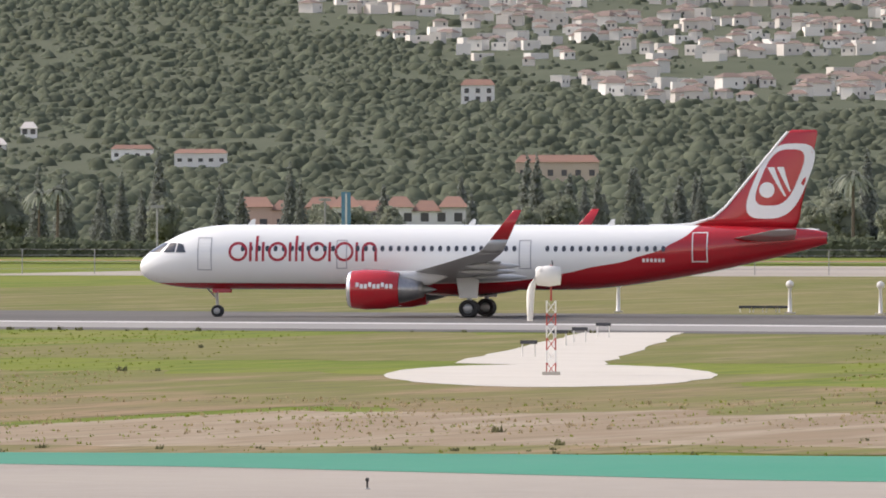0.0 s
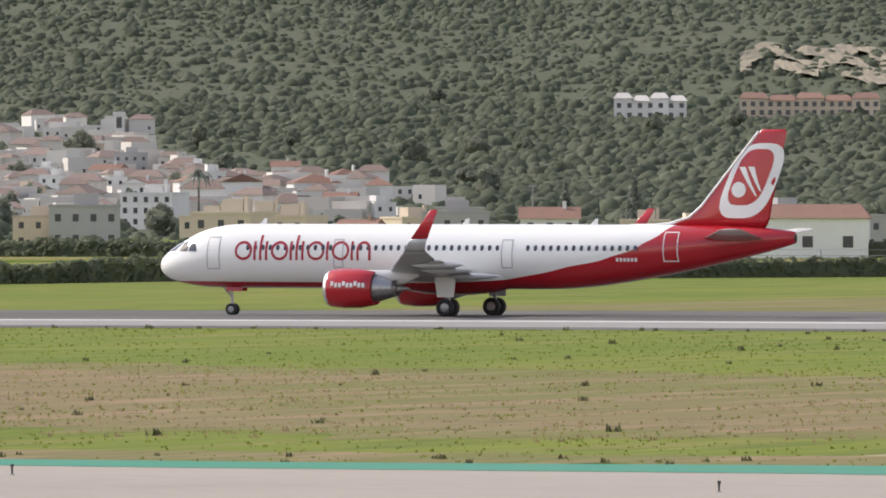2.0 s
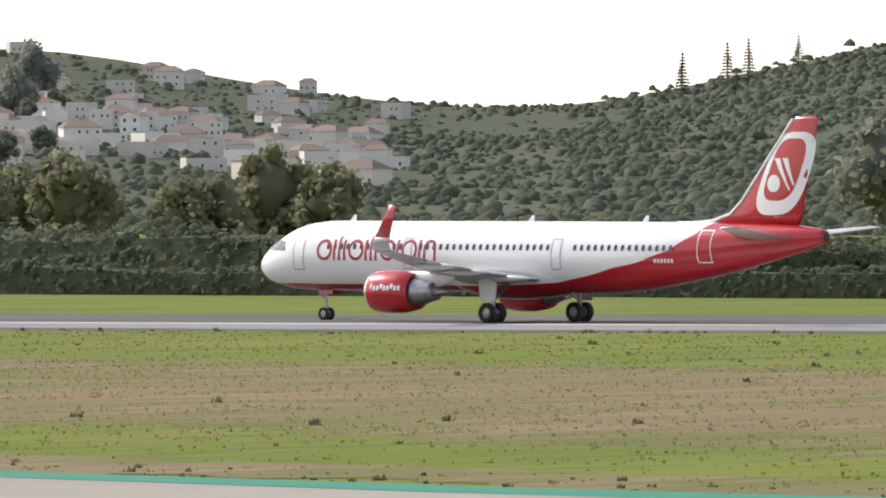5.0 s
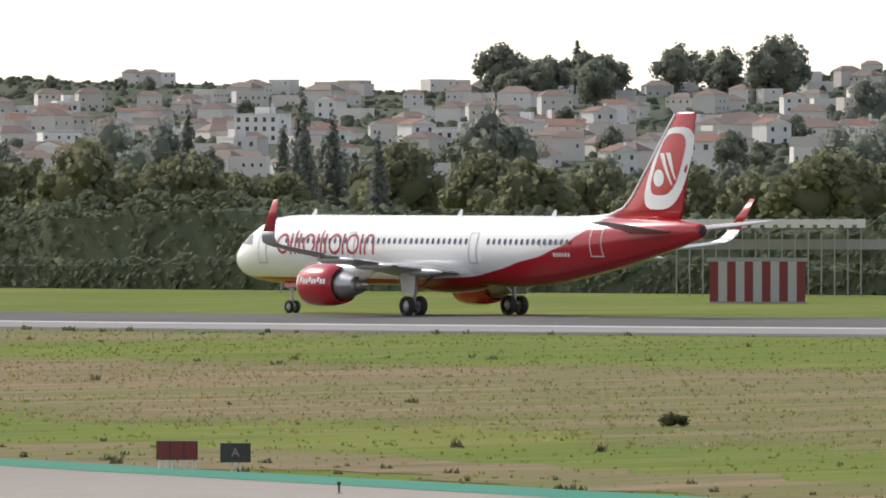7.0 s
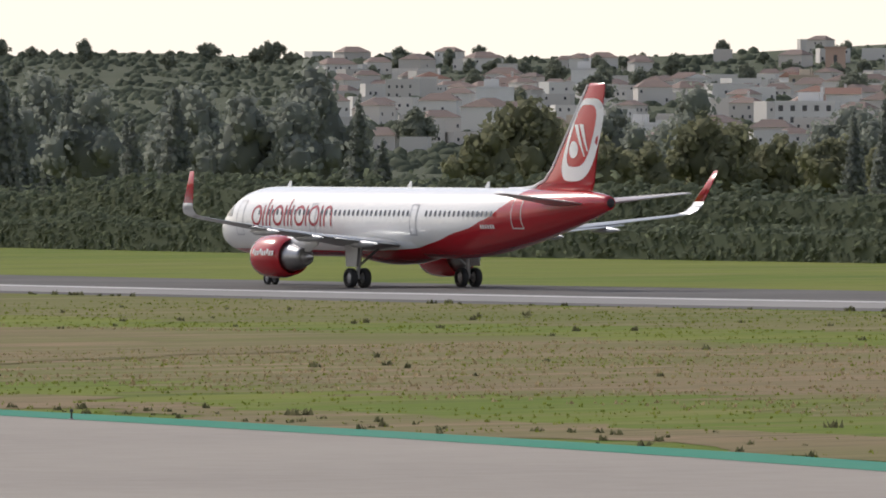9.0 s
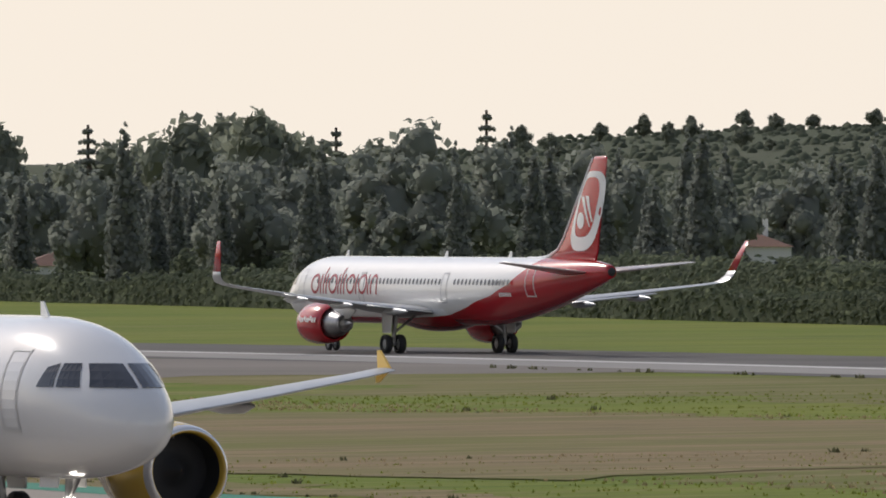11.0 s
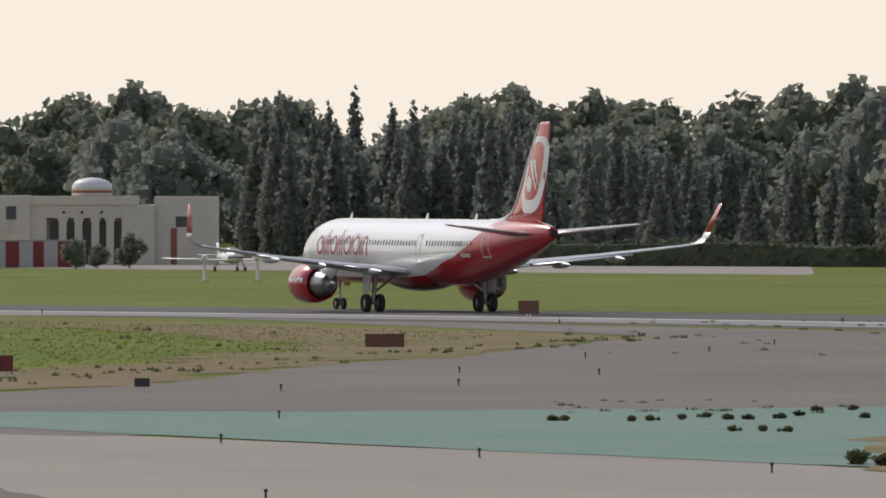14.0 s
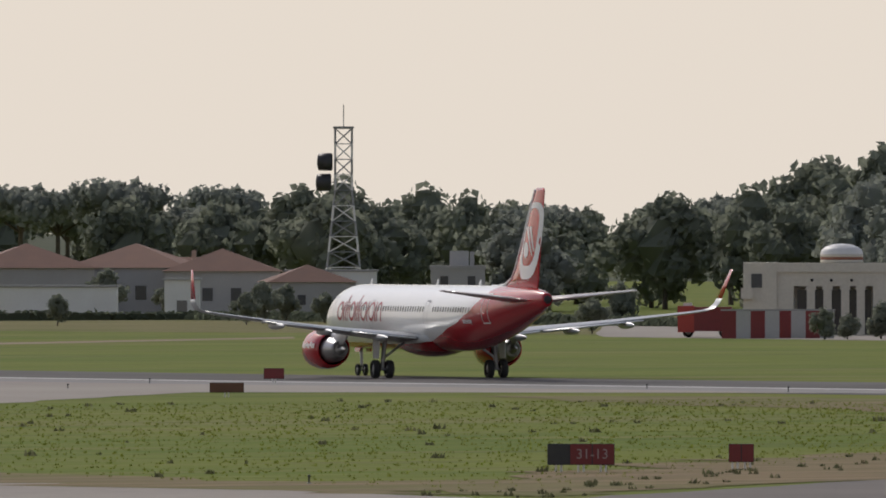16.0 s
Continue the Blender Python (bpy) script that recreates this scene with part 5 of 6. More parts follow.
# ---------------------------------------------------------------- grass that stands up
def grass(name, n, area, material, label, h0, h1, blades=3, seed=1, keep=lambda x, y: True):
    """Low clumps of blades; area: x0, x1 and two lines k of the verge."""
    r = random.Random(seed)
    verts, faces = [], []
    x0, x1, k0, k1 = area
    i = 0
    while i < n:
        x = r.uniform(x0, x1)
        y = verge(r.uniform(k0, k1))(x)
        if not keep(x, y):
            if r.random() < .02:
                i += 1
            continue
        i += 1
        h = r.uniform(h0, h1)
        for b in range(blades):
            a, l = r.uniform(0, 6.28), r.uniform(.2, .7) * h
            w = h * r.uniform(.25, .5)
            px, py = x + r.uniform(-1, 1) * h * .7, y + r.uniform(-1, 1) * h * .7
            k = len(verts)
            ca, sa = math.cos(a), math.sin(a)
            verts += [(px - ca * w, py - sa * w, 0), (px + ca * w, py + sa * w, 0), (px + sa * l, py - ca * l, h * r.uniform(.6, 1.1))]
            faces.append((k, k + 1, k + 2))
    return thing(name, mesh_of(name, verts, faces), material, label, "grass", "stuff")


foliage("blade_green", (.185, .225, .035), (.24, .24, .06), .25)
foliage("blade_straw", (.34, .27, .15), (.4, .32, .2), .25)
foliage("weed", (.13, .135, .07), (.18, .16, .09), .4)


def off_pad(x, y):
    """Keeps clear of the windsock's pads and grows in patches."""
    u = (y + 240) / 165
    if -.3 < u < 1.1 and abs(x - (76 - 45 * u)) < 16:
        return False
    return noise.noise((x * .3, y * .03, 4)) > -.15


def open_verge(x, y):
    return off_pad(x, y) and (x > -235 or y > -172)


grass("grass_blades", 33000, (150, -345, 0, 1), M["blade_green"], "short green grass blades on the verge", .04, .13, 3, 3, open_verge)
grass("straw_blades", 16000, (150, -345, .46, .9), M["blade_straw"], "dry straw-coloured grass stalks on the verge", .05, .16, 3, 4, open_verge)
grass("weed_clumps", 230, (140, -335, .02, 1), M["weed"], "dark weed clumps dotted over the grass", .12, .3, 9, 5, open_verge)
grass("verge_weeds", 230, (130, -215, .975, 1.0), M["weed"], "dark weeds growing along the pavement edge", .07, .22, 9, 6)
grass("runway_weeds", 150, (60, -420, 0, .012), M["weed"], "dark weeds along the runway edge", .12, .3, 9, 7)


def fork_grass(name, n, outline, material, label, h0, h1, blades, seed):
    """Clumps inside a four-sided patch of ground."""
    r = random.Random(seed)
    verts, faces = [], []
    p = [Vector((*q, 0)) for q in outline]
    for i in range(n):
        u, w = r.random(), r.random()
        c = (p[0] * (1 - u) + p[1] * u) * (1 - w) + (p[3] * (1 - u) + p[2] * u) * w
        h = r.uniform(h0, h1)
        for b in range(blades):
            a, l, wd = r.uniform(0, 6.28), r.uniform(.2, .7) * h, h * r.uniform(.25, .5)
            px, py = c.x + r.uniform(-1, 1) * h * .8, c.y + r.uniform(-1, 1) * h * .8
            k = len(verts)
            verts += [(px - math.cos(a) * wd, py - math.sin(a) * wd, 0), (px + math.cos(a) * wd, py + math.sin(a) * wd, 0), (px + math.sin(a) * l, py - math.cos(a) * l, h * r.uniform(.6, 1.1))]
            faces.append((k, k + 1, k + 2))
    return thing(name, mesh_of(name, verts, faces), material, label, "grass", "stuff")


fork_grass("fork_grass", 12000, [(-590, -45), (-520, -62), (-390, -200), (-600, -200)], M["blade_green"], "green grass between the taxiway forks", .05, .13, 3, 31)
fork_grass("fork_weeds", 110, [(-600, -50), (-515, -62), (-382, -204), (-600, -206)], M["weed"], "dark weeds between the taxiway forks", .12, .3, 9, 32)
fork_grass("fork_edge_weeds", 130, [(-513, -60), (-505, -62), (-378, -206), (-384, -208)], M["weed"], "dark weeds along the curved pavement edge", .1, .24, 9, 33)

def weed_line(name, t, m0, m1, d0, d1, n, h0, h1, label, seed):
    """Loose weed clumps between two sight lines at a given distance."""
    r = random.Random(seed)
    verts, faces = [], []
    for i in range(n):
        mil = r.uniform(m0, m1)
        x, y, _ = spot(t, mil, d0 + (d1 - d0) * r.random())
        h = r.uniform(h0, h1)
        for b in range(26):
            a, l, wd = r.uniform(0, 6.28), r.uniform(.1, .5) * h, h * r.uniform(.12, .28)
            px, py = x + r.gauss(0, .8) * h, y + r.gauss(0, .8) * h
            k = len(verts)
            verts += [(px - math.cos(a) * wd, py - math.sin(a) * wd, 0), (px + math.cos(a) * wd, py + math.sin(a) * wd, 0), (px + math.sin(a) * l, py - math.cos(a) * l, h * r.uniform(.5, 1.1))]
            faces.append((k, k + 1, k + 2))
    return thing(name, mesh_of(name, verts, faces), M["weed"], label, "weeds", "stuff")


weed_line("island_edge_weeds", 13.5, -5, 32, 462, 490, 34, .08, .18, "dark weeds in the joints of the painted island", 41)
weed_line("fork_joint_weeds", 13.5, -4, 22, 600, 760, 34, .08, .2, "small weeds in the taxiway joints", 43)


def bush(seed):
    """A low rounded weed bush about a metre wide."""
    r = random.Random(seed)
    cores = [(r.uniform(-.32, .32), r.uniform(-.32, .32), r.uniform(.12, .34), r.uniform(.14, .24)) for _ in range(9)]
    ob = tagged(new("bush"), "low dark weed bush on the painted paving", "bush", "bushes on the painted paving")
    part("foliage", crown(cores, 260, .06, seed), M["weed"], ob)
    ob.location = (0, -2600, ABOVE)
    return ob


BUSHES = [bush(51), bush(52)]
for i, (t, mil, d, k) in enumerate([(14, m, e, .5) for m, e in ((8.7, 434), (9.5, 434), (15.3, 433), (16.9, 434), (19.1, 436), (21, 440), (23, 436), (24.6, 436), (27.1, 438), (28.7, 443), (30, 452), (32.8, 454), (34.1, 439), (23.6, 416), (25.6, 416), (27.5, 415))] + [(12, -26.3, 428, 1.0), (12, -24.3, 426, .9), (12, -22, 431, 1.1), (12, 2.3, 384, .6), (7, 18.6, 415, 1.0)]):
    x, y, a = spot(t, mil, d)
    copy_thing(BUSHES[i % 2], Matrix.Translation((x, y, .02)) @ Matrix.Rotation(i * 1.3, 4, "Z")).scale = (k * 1.15, k, k * .85)

# ---------------------------------------------------------------- small things of the airfield
shader("signal_red", (.4, .045, .03), .5, 0, ((2, .3, (.3, .035, .025)),))
shader("signal_white", (.7, .68, .65), .5, 0, ((2, .3, (.58, .56, .53)),))
# white of the striped screens, with their shade put into the colour
shader("shaded_white", (.42, .41, .39), .6, 0, ((2, .3, (.34, .33, .31)),))
shader("sock_cloth", (.72, .7, .66), .8, 0, ((3, .3, (.6, .57, .53)),))
shader("sign_red", (.2, .022, .022), .5, 0, ((3, .4, (.13, .02, .02)),))
shader("sign_black", (.03, .03, .03), .5, 0, ((3, .4, (.05, .05, .05)),))
shader("black_paint", (.03, .03, .032), .5)
shader("steel_grey", (.3, .3, .3), .45, .4, ((2, .3, (.22, .22, .22)),))
shader("blue_sheet", (.09, .22, .33), .5, 0, ((1, .3, (.12, .28, .4)),))
shader("stone_cream", (.54, .5, .42), .85, 0, ((.3, .5, (.62, .57, .47)), (3, .25, (.76, .72, .62))), .2, 5)
shader("orange_dirt", (.3, .12, .07), .9, 0, ((.3, .5, (.22, .1, .07)),))


def bars(name, x0, x1, y, z0, z1, n, mats, parent, thick=.06):
    for i in range(n):
        a, b = x0 + (x1 - x0) * i / n, x0 + (x1 - x0) * (i + 1) / n
        part(name, box(a, b, y, y + thick, z0, z1), mats[i % len(mats)], parent)


def at(root, t, mil, d, z=0.0, turn=0.0):
    x, y, a = spot(t, mil, d)
    root.location = (x, y, z)
    root.rotation_euler = (0, 0, a + radians(turn))
    return root


def windsock():
    top = tagged(new("windsock"), "white windsock hanging limp on a red and white lattice mast", "windsock")
    for i in range(6):
        mat = M["signal_red"] if i % 2 == 0 else M["signal_white"]
        z0, z1 = i * .55, (i + 1) * .55
        for sx, sy in ((-.2, -.2), (.2, -.2), (.2, .2), (-.2, .2)):
            part("mast_leg", rod((sx, sy, z0), (sx, sy, z1), .03, 6), mat, top)
        for p, q in (((-.2, -.2, z0), (.2, -.2, z1)), ((.2, -.2, z0), (-.2, -.2, z1)), ((-.2, .2, z0), (.2, .2, z1))):
            part("mast_brace", rod(p, q, .018, 5), mat, top)
    part("foot", box(-.4, .4, -.4, .4, 0, .15), M["pad"], top)
    part("pole", rod((0, 0, 3.3), (0, 0, 4.9), .045, 8), M["signal_red"], top)
    part("swivel_head", lathe([(.45, .01), (.42, .4), (-.1, .48), (-.62, .42), (-.7, .3)], 18), M["sock_cloth"], top).location = (0, 0, 4.4)
    verts, faces = [], []
    for i in range(9):
        u = i / 8
        cx, cz, r = -.55 - .4 * math.sin(u * 1.6), 4.5 - 2.0 * u * u - .1 * u, .42 - .3 * u
        for j in range(10):
            a = 2 * math.pi * j / 10
            k = 1 + .12 * math.sin(3 * a + i)
            verts.append((cx + r * k * math.cos(a) * (.5 + .5 * u), r * k * math.sin(a), cz + r * k * math.cos(a) * (1 - u)))
    faces = [(i*10+j, i*10+(j+1) % 10, (i+1)*10+(j+1) % 10, (i+1)*10+j) for i in range(8) for j in range(10)]
    part("sock", mesh_of("sock", verts, faces, True), M["sock_cloth"], top)
    part("lamp_stub", rod((.05, 0, 4.8), (.05, 0, 5.1), .03, 6), M["black_paint"], top)
    return top


at(windsock(), 0, 8.7, 553, .03)
ell = []
for i in range(40):
    a = 2 * math.pi * i / 40
    x, y, _ = spot(0, 8.6 + 13.4 * math.cos(a), 553 + 33 * math.sin(a))
    ell.append((x, y))
plot("windsock_pad", ell, M["pad"], "pale round concrete pad under the windsock", "pad", .03, 50, .4)
plot("light_pad", [spot(0, m, d)[:2] for m, d in ((.7, 590), (12.4, 580), (19.6, 712), (11, 712))], M["pad"], "pale concrete apron leading to the runway edge", "pad", .024, 8, .6)


def light_box():
    top = tagged(new("approach_light_unit"), "black approach light box on thin legs", "airfield light", "approach light units")
    part("housing", box(-.42, .42, -.3, .3, .62, .8), M["black_paint"], top)
    part("lens_panel", box(-.36, .36, -.33, -.3, .66, .76), M["pane"], top)
    for sx in (-.32, .32):
        for sy in (-.2, .2):
            part("leg", rod((sx, sy, 0), (sx, sy, .62), .03, 6), M["signal_white"], top)
    return top


unit = light_box()
at(unit, 0, 6.9, 612, .03)
for mil, d in ((9.4, 655), (11.0, 668), (12.9, 690)):
    x, y, a = spot(0, mil, d)
    copy_thing(unit, Matrix.Translation((x, y, .03)) @ Matrix.Rotation(a, 4, "Z"))
for k in range(4):
    x, y, a = spot(0, 24.3 + k * 1.05, 826)
    copy_thing(unit, Matrix.Translation((x, y, -.35)) @ Matrix.Rotation(a, 4, "Z"))


def beacon():
    top = tagged(new("marker_post"), "white post with a round head beyond the runway", "post", "white marker posts")
    part("shaft", lathe([(0, .22), (.1, .2), (.14, .14), (1.6, .11), (1.7, .16)], 12, "z"), M["signal_white"], top)
    part("head", lathe([(1.66, .02), (1.7, .18), (1.85, .26), (2.0, .26), (2.12, .18), (2.2, .02)], 14, "z"), M["signal_white"], top)
    part("foot", box(-.3, .3, -.3, .3, 0, .1), M["pad"], top)
    return top


post = at(beacon(), 0, 14.1, 825)
for t, mil, d in ((0, 27.9, 818), (0, 35.2, 812), (13.5, -32, 1040), (13.5, -27.8, 1040), (13.5, -11.8, 1040)):
    x, y, a = spot(t, mil, d)
    copy_thing(post, Matrix.Translation((x, y, 0)))


def marker():
    top = tagged(new("edge_marker"), "small black edge marker beside the taxiway", "marker", "taxiway edge markers")
    part("stem", lathe([(0, .05), (.03, .03), (.22, .03), (.24, .06), (.31, .05), (.32, .01)], 8, "z"), M["black_paint"], top)
    part("base", lathe([(0, .09), (.02, .09), (.03, .04)], 8, "z"), M["steel_grey"], top)
    return top


mk0 = marker()
mk0.location = (*spot(0, -6.1, 345.7)[:2], .03)
for t, x, y in ((1.5, 852, 868), (2.5, 530, 840), (3.5, 327, 780), (7, 600, 876), (10.4, 547, 840), (10.4, 1228, 875), (13.5, 120, 786), (13.5, 561, 810), (13.5, 1058, 835), (13.5, 200, 880), (13.5, 526, 670), (13.5, 957, 635), (13.5, 743, 645), (13.5, 1070, 622), (13.5, 1190, 584), (14.5, 813, 780), (14.5, 1137, 770), (14.5, 1393, 750), (14.5, 181, 880), (14.5, 809, 832), (14.5, 1318, 655), (16, 120, 690), (16, 265, 680), (16, 1145, 690), (16, 1395, 695), (16, 547, 858)):
    horizon = {0: 327, .7: 334, 1.5: 333, 2.5: 311, 3.5: 251, 4.2: 290, 7: 305, 10.4: 325, 12.5: 350, 13.5: 332, 14.5: 389, 16: 433}[t]
    px, py, a = spot(t, (x - 784) / 22, 187000 / (y - horizon))
    copy_thing(mk0, Matrix.Translation((px, py, .03)))


def sign(w, h, mats, label, text="", text_w=0.0):
    """A low airfield sign of coloured panels on short legs."""
    top = tagged(new("airfield_sign"), label, "sign", "airfield signs")
    n = len(mats)
    for i in range(n):
        a, b = -w/2 + w * i / n, -w/2 + w * (i + 1) / n
        panel = part("panel", box(a + .02, b - .02, 0, .22, .28, .28 + h), M[mats[i]], top)
        part("panel_frame", box(a, b, .02, .2, .26, .3 + h), M["black_paint"], panel)
        part("leg", rod(((a + b) / 2 - .1, .1, 0), ((a + b) / 2 - .1, .1, .3), .04, 6), M["signal_white"], top)
        part("leg", rod(((a + b) / 2 + .1, .1, 0), ((a + b) / 2 + .1, .1, .3), .04, 6), M["signal_white"], top)
    if text:
        cu = bpy.data.curves.new("lettering", "FONT")
        cu.body, cu.size, cu.align_x, cu.align_y, cu.extrude = text, h * .7, "CENTER", "CENTER", .004
        cu.materials.append(M["letter"])
        ob = new("lettering", cu)
        ob.parent = top
        ob.location = (text_w, -.012, .28 + h / 2)
        ob.rotation_euler = (math.pi / 2, 0, 0)
    return top


shader("sign_rust", (.17, .075, .045), .7, 0, ((2, .4, (.11, .055, .04)),))
# lettering darkened in its own colour, as the signs stand against the light
shader("letter", (.34, .25, .23), .6)
at(sign(1.18, .5, ("sign_red", "sign_red", "sign_red"), "dark red airfield sign of three panels beside the taxiway"), 7, -21.4, 355, .02)
at(sign(.86, .5, ("sign_black",), "black airfield sign with the letter A", "A"), 7, -16.7, 352, .02)
at(sign(1.9, .6, ("sign_rust",), "long dark red sign seen on its back at the taxiway fork"), 13.5, -17.6, 620, .02)
at(sign(1.25, .75, ("sign_rust",), "brown-orange airfield sign beside the runway exit"), 13.5, -6.3, 770, .02)
at(sign(2.5, .75, ("sign_black", "sign_red", "sign_red"), "black and red runway sign reading 31-13", "31-13", .42), 16, 11.1, 463, .02)
at(sign(.95, .65, ("sign_red", "sign_red"), "small dark red sign of two panels"), 16, 24, 469, .02)
at(sign(1.9, .5, ("sign_rust",), "brown sign board seen edge-on by the exit taxiway"), 16, -17.4, 690, .02)
at(sign(1.25, .6, ("sign_red",), "dark red sign board beside the runway exit"), 16, -13.6, 760, .02)
at(sign(.6, .3, ("black_paint",), "small black light box by the fork"), 14.5, -10.2, 475, .02)

# striped blast screen and long canopy by the hedge
screen = tagged(new("striped_screen"), "red and white striped blast screen on the far grass", "screen")
# boards in darkened red and white that carry the canopy's shade
bars("board", -3.1, 3.1, 0, .1, 2.7, 11, (M["sign_red"], M["shaded_white"]), screen, .12)
part("top_rail", box(-3.3, 3.3, -.05, .2, 2.7, 2.95), M["steel_grey"], screen)
part("skid", box(-3.2, 3.2, -.4, .6, 0, .1), M["steel_grey"], screen)
at(screen, 7, 25.3, 806)
canopy = tagged(new("canopy"), "long light steel canopy on thin posts", "canopy")
part("roof", box(-7.2, 5.6, -1.2, 1.2, 4.9, 5.25), M["signal_white"], canopy)
part("beam", box(-9, 8, 1.2, 1.5, 3.2, 3.9), M["steel_grey"], canopy)
for i in range(15):
    x = -7 + i * .9
    part("post", rod((x, -.9, 0), (x, -.9, 4.9), .05, 6), M["steel_grey"], canopy)
    part("fringe", box(x - .3, x + .3, -1.26, -1.2, 4.7, 5.3), M["signal_white"], canopy)
at(canopy, 7, 27, 850)
rack = tagged(new("light_gantry"), "row of white lamps on a low gantry", "gantry")
part("beam", box(-3, 3, -.06, .06, 4.9, 5.0), M["steel_grey"], rack)
for i in range(14):
    part("lamp_head", lathe([(0, .02), (.05, .16), (.3, .16), (.34, .02)], 8, "z"), M["signal_white"], rack).location = (-2.9 + i * .44, 0, 5.0)
for x in (-2.8, 0, 2.8):
    part("post", rod((x, 0, 0), (x, 0, 4.9), .07, 6), M["steel_grey"], rack)
at(rack, 7, -9.8, 870)

# domed pavilion with its columns, screens and fire tender
hall = tagged(new("pavilion"), "cream stone pavilion with a striped dome and column front", "building")
part("wall", box(-6.1, 1.3, 2.2, 12, 0, 6.2), M["stone_cream"], hall)
part("corner_block", box(-10.8, -7.7, 0, 12, 0, 6.8), M["stone_cream"], hall)
part("corner_window", box(-10.05, -9.05, -.05, .1, 4.45, 5.75), M["house_glass"], hall)
part("balcony", box(-11.0, -9.9, -.7, 0, 3.4, 4.4), M["stone_cream"], hall)
part("entry_wall", box(-7.7, -6.1, .3, 12, 0, 6.2), M["stone_cream"], hall)
part("lintel", box(-6.1, 1.3, .3, 2.2, 4.6, 6.2), M["stone_cream"], hall)
part("cornice", box(-7.7, 2.9, .1, 12.1, 5.9, 6.75), M["stone_cream"], hall)
part("flank_wall", box(1.3, 4.5, .25, 12, 0, 5.9), M["stone_cream"], hall)
part("side_wing", box(4.5, 10.8, .9, 12, 0, 6.7), M["stone_cream"], hall)
part("side_window", box(6.6, 8.1, .84, 1.0, 3.7, 4.75), M["house_glass"], hall)
part("side_door", box(6.1, 6.7, .84, 1.0, 0, 3.6), M["orange_dirt"], hall)
for x in (-4.5, -2.95, -1.3, .15):
    part("pillar", box(x - .38, x + .38, .35, 1.1, 0, 4.6), M["stone_cream"], hall)
    part("capital", box(x - .48, x + .48, .32, 1.2, 4.25, 4.6), M["stone_cream"], hall)
for x0, x1 in ((-5.8, -4.7), (-4.2, -3.2), (-2.6, -1.6), (-1.0, .0), (.3, 1.1)):
    part("dark_opening", box(x0, x1, 2.12, 2.2, .1, 4.3), M["house_glass"], hall)
for x in (-4.4, -2.6, -.7):
    part("facade_lamp", lathe([(0, .02), (-.12, .14), (-.2, .14)], 10, "y"), M["black_paint"], hall).location = (x, .3, 5.15)
for z0, z1, m in ((6.75, 7.05, "stone_cream"), (7.05, 7.3, "orange_dirt"), (7.3, 7.6, "stone_cream")):
    part("drum_band", lathe([(z0, .05), (z0, 2.0), (z1, 2.0), (z1, .05)], 28, "z"), M[m], hall).location = (-1.67, 4, 0)
part("dome", lathe([(7.6, 2.0), (7.95, 1.9), (8.25, 1.55), (8.5, .85), (8.58, .01)], 28, "z"), M["signal_white"], hall).location = (-1.67, 4, 0)
at(hall, 14.5, -12.6, 1205)
for t, mil, d, n in ((14.5, -21.0, 1165, 4), (14.5, -16.75, 1168, 4)):
    s = tagged(new("striped_screen"), "red and white striped barrier wall before the pavilion", "screen", "striped barriers")
    # the same darkened board colours stand for shade on the barrier
    bars("board", -2.6, 2.6, 0, 0, 2.5, n, (M["sign_red"], M["shaded_white"]), s, .3)
    part("cap", box(-2.7, 2.7, -.05, .35, 2.5, 2.65), M["steel_grey"], s)
    at(s, t, mil, d)
tender = tagged(new("fire_tender"), "dark red fire tender parked by the pavilion", "truck")
part("body", box(-2.2, 1.2, 0, 2.3, .6, 2.8), M["sign_red"], tender)
cab = part("cab", box(1.2, 2.7, 0, 2.3, .5, 2.9), M["signal_red"], tender)
part("windscreen", box(2.7, 2.74, .2, 2.1, 1.7, 2.6), M["house_glass"], cab)
part("side_window", box(1.5, 2.5, -.03, 0, 1.7, 2.6), M["house_glass"], cab)
part("roof_light", box(1.4, 2.2, .6, 1.7, 2.9, 3.15), M["signal_white"], tender)
for x in (-1.5, 1.8):
    wheel(tender, x, .1, .5, .35)
at(tender, 14.5, -24.3, 1178, 0, 180)

# lattice mast with dish aerials
mast = tagged(new("radio_mast"), "tall lattice radio mast with dish aerials, white and grey for haze", "mast")
for i in range(12):
    # haze on the mast is put into its white and grey bands
    mat = M["steel_grey"] if i % 2 else M["signal_white"]
    z0, z1 = i * 2.4, (i + 1) * 2.4
    w0, w1 = 3.3 - 2.0 * min(1, i / 8), 3.3 - 2.0 * min(1, (i + 1) / 8)
    c0 = [(-w0, -w0), (w0, -w0), (w0, w0), (-w0, w0)]
    c1 = [(-w1, -w1), (w1, -w1), (w1, w1), (-w1, w1)]
    for k in range(4):
        part("leg", rod((*c0[k], z0), (*c1[k], z1), .17, 6), mat, mast)
        part("brace", rod((*c0[k], z0), (*c1[(k + 1) % 4], z1), .1, 5), mat, mast)
        part("brace", rod((*c0[(k + 1) % 4], z0), (*c1[k], z1), .1, 5), mat, mast)
        part("ring", rod((*c1[k], z1), (*c1[(k + 1) % 4], z1), .08, 5), mat, mast)
part("platform", box(-1.6, 1.6, -1.6, 1.6, 28.8, 29.1), M["steel_grey"], mast)
part("spike", rod((0, 0, 29), (0, 0, 32.5), .08, 6), M["steel_grey"], mast)
for z, x in ((23.6, -2.9), (20.4, -3.1)):
    part("dish", lathe([(-1.2, .5), (-1.0, 1.35), (1.0, 1.4), (1.2, 1.2), (1.2, .01)], 18), M["black_paint"] if x < 0 else M["signal_white"], mast).location = (x, -1, z)
at(mast, 16, -8, 1520)
mast.scale = (.787, .787, .787)

